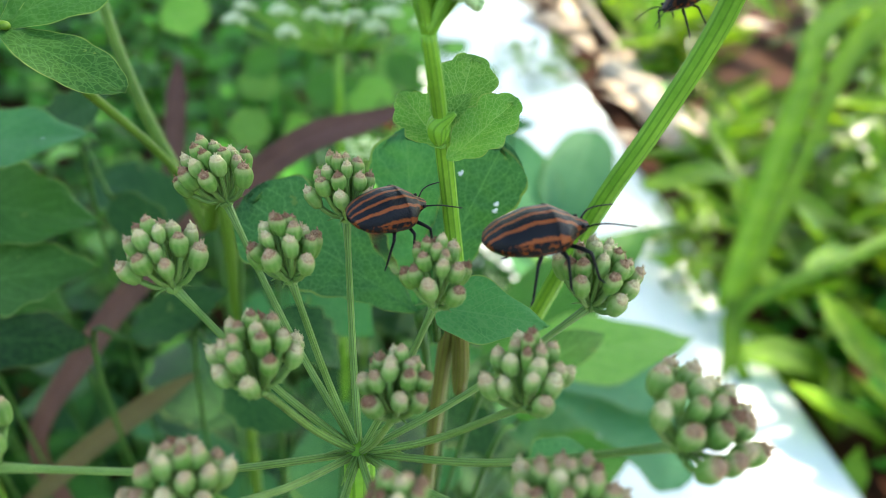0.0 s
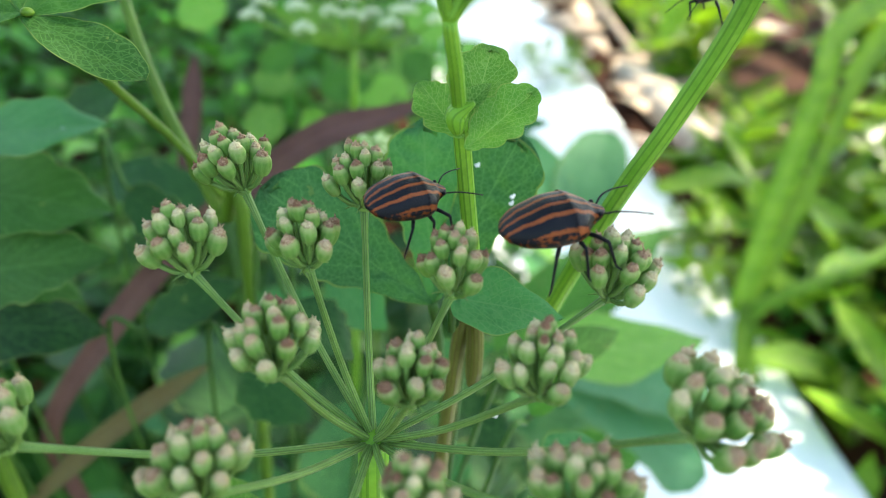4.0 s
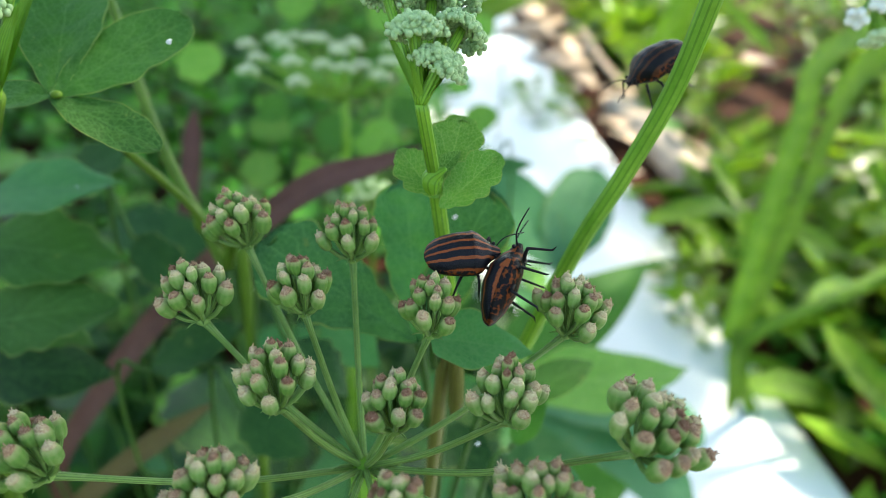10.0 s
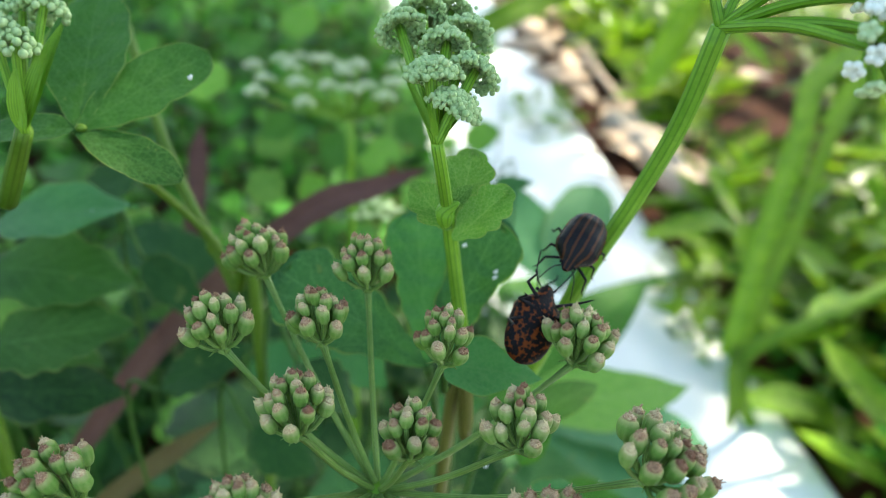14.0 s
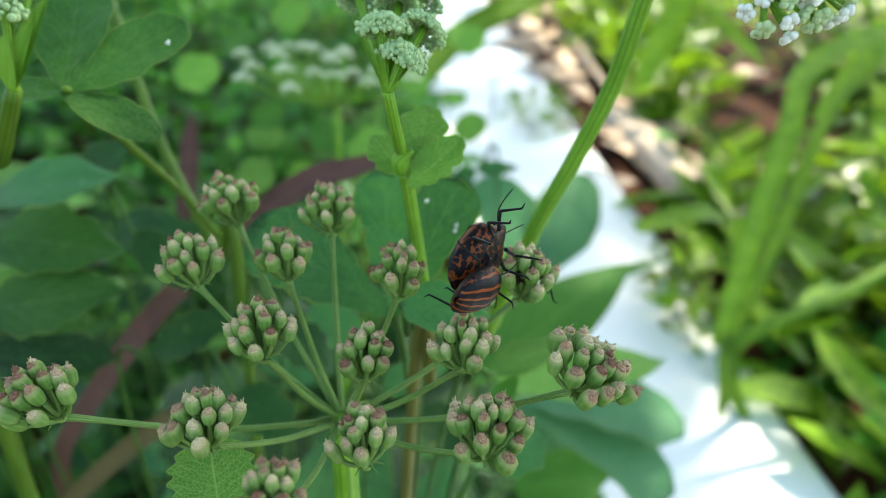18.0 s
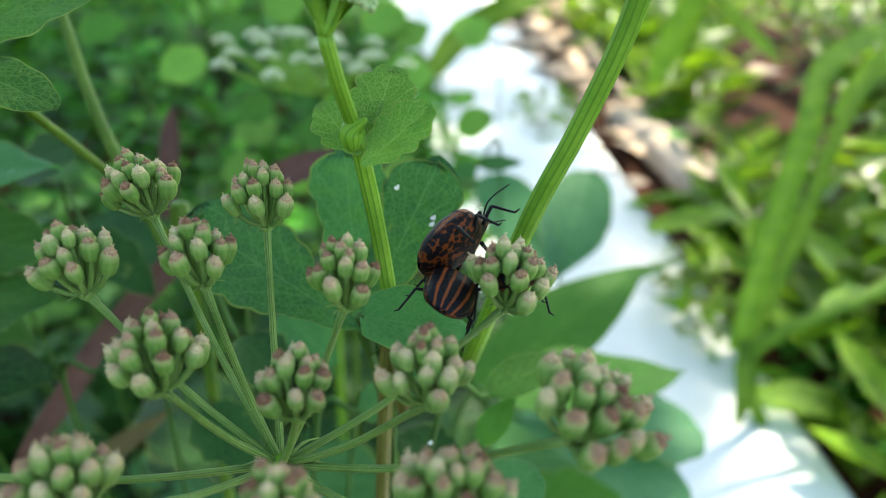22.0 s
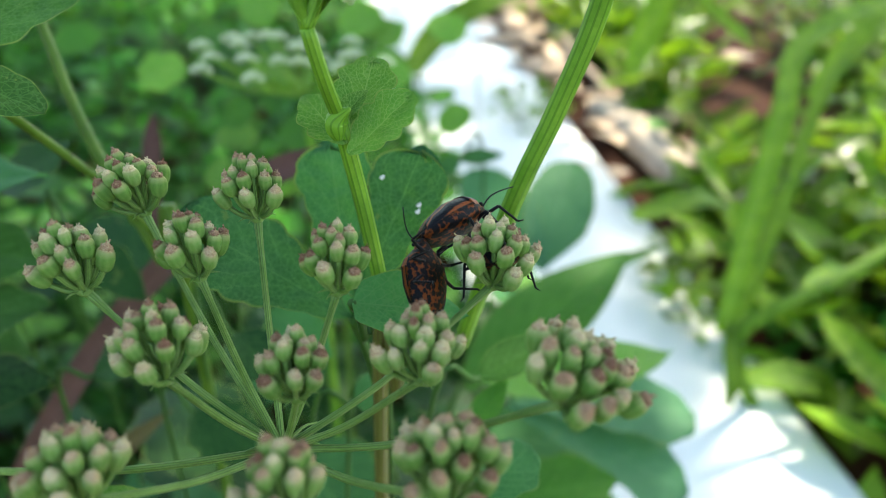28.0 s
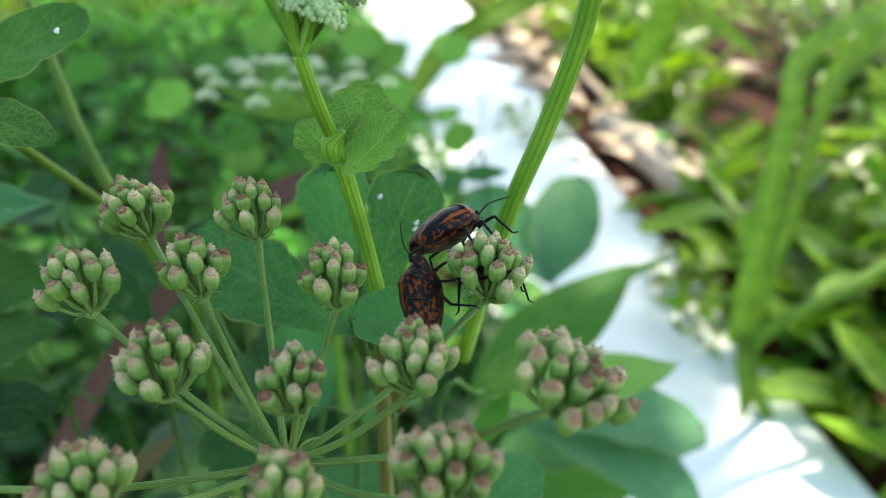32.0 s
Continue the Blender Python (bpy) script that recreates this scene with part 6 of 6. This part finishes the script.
    walk(bug_b, [(t, stand(c, f, u)) for t, c, f, u in [
        (0, (0.0316, 0.0881, 0.5051), (0.951, 0.262, 0.164), (-0.187, 0.064, 0.980)),
        (0.5, (0.0315, 0.0880, 0.5052), (0.949, 0.263, 0.174), (-0.191, 0.041, 0.981)),
        (1, (0.0316, 0.0883, 0.5050), (0.947, 0.268, 0.178), (-0.191, 0.022, 0.981)),
        (1.5, (0.0322, 0.0906, 0.5034), (0.945, 0.270, 0.183), (-0.191, 0.002, 0.982)),
        (2, (0.0321, 0.0904, 0.5036), (0.942, 0.283, 0.182), (-0.187, -0.010, 0.982)),
        (2.5, (0.0314, 0.0878, 0.5054), (0.939, 0.284, 0.193), (-0.190, -0.037, 0.981)),
        (3, (0.0314, 0.0878, 0.5056), (0.935, 0.294, 0.196), (-0.186, -0.062, 0.981)),
        (6, (0.0317, 0.0896, 0.5030), (0.904, 0.356, 0.237), (-0.194, -0.153, 0.969)),
        (6.5, (0.0318, 0.0902, 0.5024), (0.855, 0.436, 0.281), (-0.135, -0.336, 0.932)),
        (7, (0.0312, 0.0874, 0.5044), (0.807, 0.495, 0.323), (-0.037, -0.504, 0.863)),
        (7.5, (0.0315, 0.0892, 0.5036), (0.720, 0.545, 0.429), (-0.068, -0.560, 0.825)),
        (8, (0.0314, 0.0903, 0.5031), (0.609, 0.597, 0.522), (-0.083, -0.606, 0.791)),
        (8.5, (0.0313, 0.0907, 0.5031), (0.495, 0.649, 0.578), (-0.132, -0.601, 0.788)),
        (9, (0.0311, 0.0913, 0.5027), (0.362, 0.700, 0.615), (-0.181, -0.594, 0.784)),
        (9.5, (0.0304, 0.0894, 0.5031), (0.272, 0.612, 0.743), (-0.606, -0.491, 0.626)),
        (10, (0.0308, 0.0912, 0.5012), (0.273, 0.613, 0.741), (-0.956, 0.256, 0.140)),
        (10.5, (0.0307, 0.0919, 0.5016), (0.299, 0.609, 0.735), (-0.894, 0.449, -0.008)),
        (11, (0.0316, 0.0920, 0.5006), (0.389, 0.594, 0.704), (-0.805, 0.591, -0.054)),
        (11.3, (0.0315, 0.0921, 0.4997), (0.331, 0.569, 0.753), (-0.624, 0.730, -0.277)),
        (11.6, (0.0315, 0.0924, 0.4986), (0.269, 0.540, 0.798), (-0.366, 0.823, -0.434)),
        (12, (0.0330, 0.0919, 0.4992), (0.299, 0.652, 0.697), (-0.335, 0.756, -0.563)),
        (12.5, (0.0340, 0.0941, 0.4967), (0.304, 0.626, 0.718), (-0.323, 0.777, -0.540)),
        (13, (0.0339, 0.0944, 0.4969), (0.301, 0.626, 0.720), (-0.324, 0.777, -0.540)),
        (13.5, (0.0338, 0.0939, 0.4977), (0.301, 0.624, 0.721), (-0.325, 0.778, -0.538)),
        (14, (0.0337, 0.0937, 0.4984), (0.301, 0.624, 0.721), (-0.325, 0.778, -0.538)),
        (14.3, (0.0335, 0.0933, 0.4978), (0.302, 0.625, 0.720), (-0.323, 0.778, -0.539)),
        (14.5, (0.0334, 0.0931, 0.4974), (0.303, 0.625, 0.720), (-0.322, 0.778, -0.539)),
        (15.3, (0.0335, 0.0914, 0.4989), (0.288, 0.643, 0.709), (-0.331, 0.762, -0.556)),
        (16.5, (0.0336, 0.0884, 0.5013), (0.265, 0.670, 0.693), (-0.345, 0.737, -0.581)),
        (16.75, (0.0327, 0.0869, 0.5029), (0.331, 0.738, 0.588), (-0.442, 0.672, -0.594)),
        (17, (0.0319, 0.0855, 0.5046), (0.383, 0.794, 0.472), (-0.549, 0.607, -0.575)),
        (17.5, (0.0320, 0.0826, 0.5061), (0.450, 0.784, 0.427), (-0.692, 0.609, -0.389)),
        (18, (0.0323, 0.0799, 0.5071), (0.510, 0.773, 0.377), (-0.780, 0.600, -0.176)),
        (18.5, (0.0331, 0.0858, 0.5042), (0.583, 0.746, 0.322), (-0.783, 0.622, -0.023)),
        (19, (0.0335, 0.0900, 0.5024), (0.650, 0.714, 0.260), (-0.756, 0.641, 0.128)),
        (19.5, (0.0339, 0.0933, 0.5005), (0.649, 0.717, 0.256), (-0.757, 0.641, 0.125)),
        (20, (0.0342, 0.0949, 0.4996), (0.649, 0.717, 0.253), (-0.757, 0.641, 0.128)),
        (20.5, (0.0342, 0.0928, 0.5013), (0.633, 0.727, 0.265), (-0.772, 0.620, 0.140)),
        (21, (0.0341, 0.0925, 0.5018), (0.617, 0.736, 0.277), (-0.785, 0.602, 0.148)),
        (21.5, (0.0336, 0.0947, 0.5006), (0.627, 0.732, 0.267), (-0.778, 0.607, 0.163)),
        (22, (0.0329, 0.0966, 0.4997), (0.646, 0.720, 0.253), (-0.763, 0.621, 0.182)),
        (22.5, (0.0333, 0.0981, 0.4986), (0.658, 0.711, 0.248), (-0.753, 0.623, 0.213)),
        (23, (0.0339, 0.0975, 0.4991), (0.662, 0.710, 0.241), (-0.750, 0.617, 0.241)),
        (23.5, (0.0340, 0.0970, 0.4996), (0.653, 0.742, 0.151), (-0.731, 0.565, 0.382)),
        (24, (0.0340, 0.0983, 0.4990), (0.642, 0.765, 0.062), (-0.675, 0.525, 0.519)),
        (25, (0.0336, 0.0922, 0.5022), (0.644, 0.763, 0.063), (-0.661, 0.513, 0.547)),
        (26, (0.0341, 0.0958, 0.4996), (0.638, 0.767, 0.060), (-0.652, 0.498, 0.572)),
        (28.5, (0.0343, 0.0981, 0.4992), (0.668, 0.744, 0.019), (-0.587, 0.510, 0.629)),
        (29, (0.0341, 0.0956, 0.5009), (0.673, 0.739, 0.013), (-0.574, 0.511, 0.640)),
        (30, (0.0344, 0.0979, 0.4998), (0.676, 0.737, 0.013), (-0.559, 0.501, 0.660)),
        (31, (0.0345, 0.0992, 0.4994), (0.675, 0.737, 0.001), (-0.541, 0.495, 0.680)),
        (32, (0.0343, 0.0959, 0.5014), (0.677, 0.736, -0.001), (-0.531, 0.490, 0.691)),
    ]])
    walk(bug_c, [(t, stand(c, f, u)) for t, c, f, u in [
        (0, (0.0534, 0.1329, 0.5216), (-0.716, -0.365, -0.595), (-0.593, -0.130, 0.794)),
        (0.5, (0.0534, 0.1324, 0.5217), (-0.714, -0.362, -0.599), (-0.597, -0.132, 0.791)),
        (1, (0.0538, 0.1329, 0.5219), (-0.713, -0.365, -0.599), (-0.597, -0.132, 0.791)),
        (1.5, (0.0536, 0.1357, 0.5215), (-0.713, -0.364, -0.599), (-0.597, -0.131, 0.791)),
        (2, (0.0532, 0.1354, 0.5208), (-0.712, -0.376, -0.593), (-0.593, -0.129, 0.794)),
        (2.5, (0.0536, 0.1317, 0.5219), (-0.710, -0.372, -0.599), (-0.597, -0.134, 0.791)),
        (3, (0.0550, 0.1319, 0.5226), (-0.708, -0.375, -0.598), (-0.594, -0.142, 0.792)),
        (6, (0.0532, 0.1299, 0.5221), (-0.693, -0.377, -0.614), (-0.605, -0.158, 0.780)),
        (6.5, (0.0538, 0.1298, 0.5231), (-0.694, -0.380, -0.611), (-0.603, -0.156, 0.782)),
        (7, (0.0512, 0.1236, 0.5236), (-0.705, -0.362, -0.610), (-0.598, -0.160, 0.786)),
        (7.5, (0.0499, 0.1220, 0.5236), (-0.717, -0.347, -0.605), (-0.589, -0.163, 0.792)),
        (8, (0.0493, 0.1199, 0.5237), (-0.723, -0.344, -0.599), (-0.581, -0.166, 0.797)),
        (8.5, (0.0492, 0.1193, 0.5236), (-0.728, -0.336, -0.598), (-0.580, -0.165, 0.798)),
        (9, (0.0497, 0.1197, 0.5237), (-0.725, -0.340, -0.599), (-0.580, -0.166, 0.797)),
        (9.5, (0.0495, 0.1173, 0.5243), (-0.721, -0.349, -0.599), (-0.574, -0.183, 0.798)),
        (10, (0.0498, 0.1190, 0.5231), (-0.722, -0.358, -0.592), (-0.563, -0.194, 0.803)),
        (10.5, (0.0495, 0.1189, 0.5232), (-0.717, -0.369, -0.592), (-0.557, -0.209, 0.804)),
        (11, (0.0507, 0.1188, 0.5236), (-0.711, -0.380, -0.591), (-0.550, -0.223, 0.805)),
        (11.5, (0.0495, 0.1163, 0.5224), (-0.658, -0.472, -0.586), (-0.409, -0.430, 0.805)),
        (12, (0.0473, 0.1149, 0.5207), (-0.602, -0.552, -0.577), (-0.214, -0.585, 0.782)),
        (12.5, (0.0451, 0.1118, 0.5161), (-0.548, -0.632, -0.547), (-0.072, -0.616, 0.784)),
        (13, (0.0427, 0.1084, 0.5102), (-0.488, -0.706, -0.513), (0.080, -0.621, 0.780)),
        (13.5, (0.0421, 0.1054, 0.5083), (-0.452, -0.693, -0.561), (0.047, -0.647, 0.761)),
        (14, (0.0395, 0.1026, 0.5066), (-0.432, -0.720, -0.543), (0.054, -0.622, 0.781)),
        (14.25, (0.0389, 0.1008, 0.5042), (-0.671, -0.356, -0.651), (-0.693, -0.011, 0.721)),
        (14.5, (0.0370, 0.1007, 0.5019), (-0.888, -0.057, -0.456), (-0.242, 0.901, 0.359)),
        (15.5, (0.0371, 0.1000, 0.5007), (-0.598, 0.792, -0.125), (0.556, 0.522, 0.647)),
        (16.5, (0.0378, 0.0967, 0.4987), (-0.112, 0.982, -0.152), (-0.248, 0.121, 0.961)),
        (17, (0.0381, 0.0931, 0.4996), (-0.088, 0.968, -0.236), (-0.256, 0.207, 0.944)),
        (18, (0.0391, 0.0924, 0.4985), (-0.050, 0.959, -0.277), (-0.175, 0.265, 0.948)),
        (32, (0.0391, 0.0924, 0.4985), (-0.050, 0.959, -0.277), (-0.175, 0.265, 0.948)),
    ]])


motions()
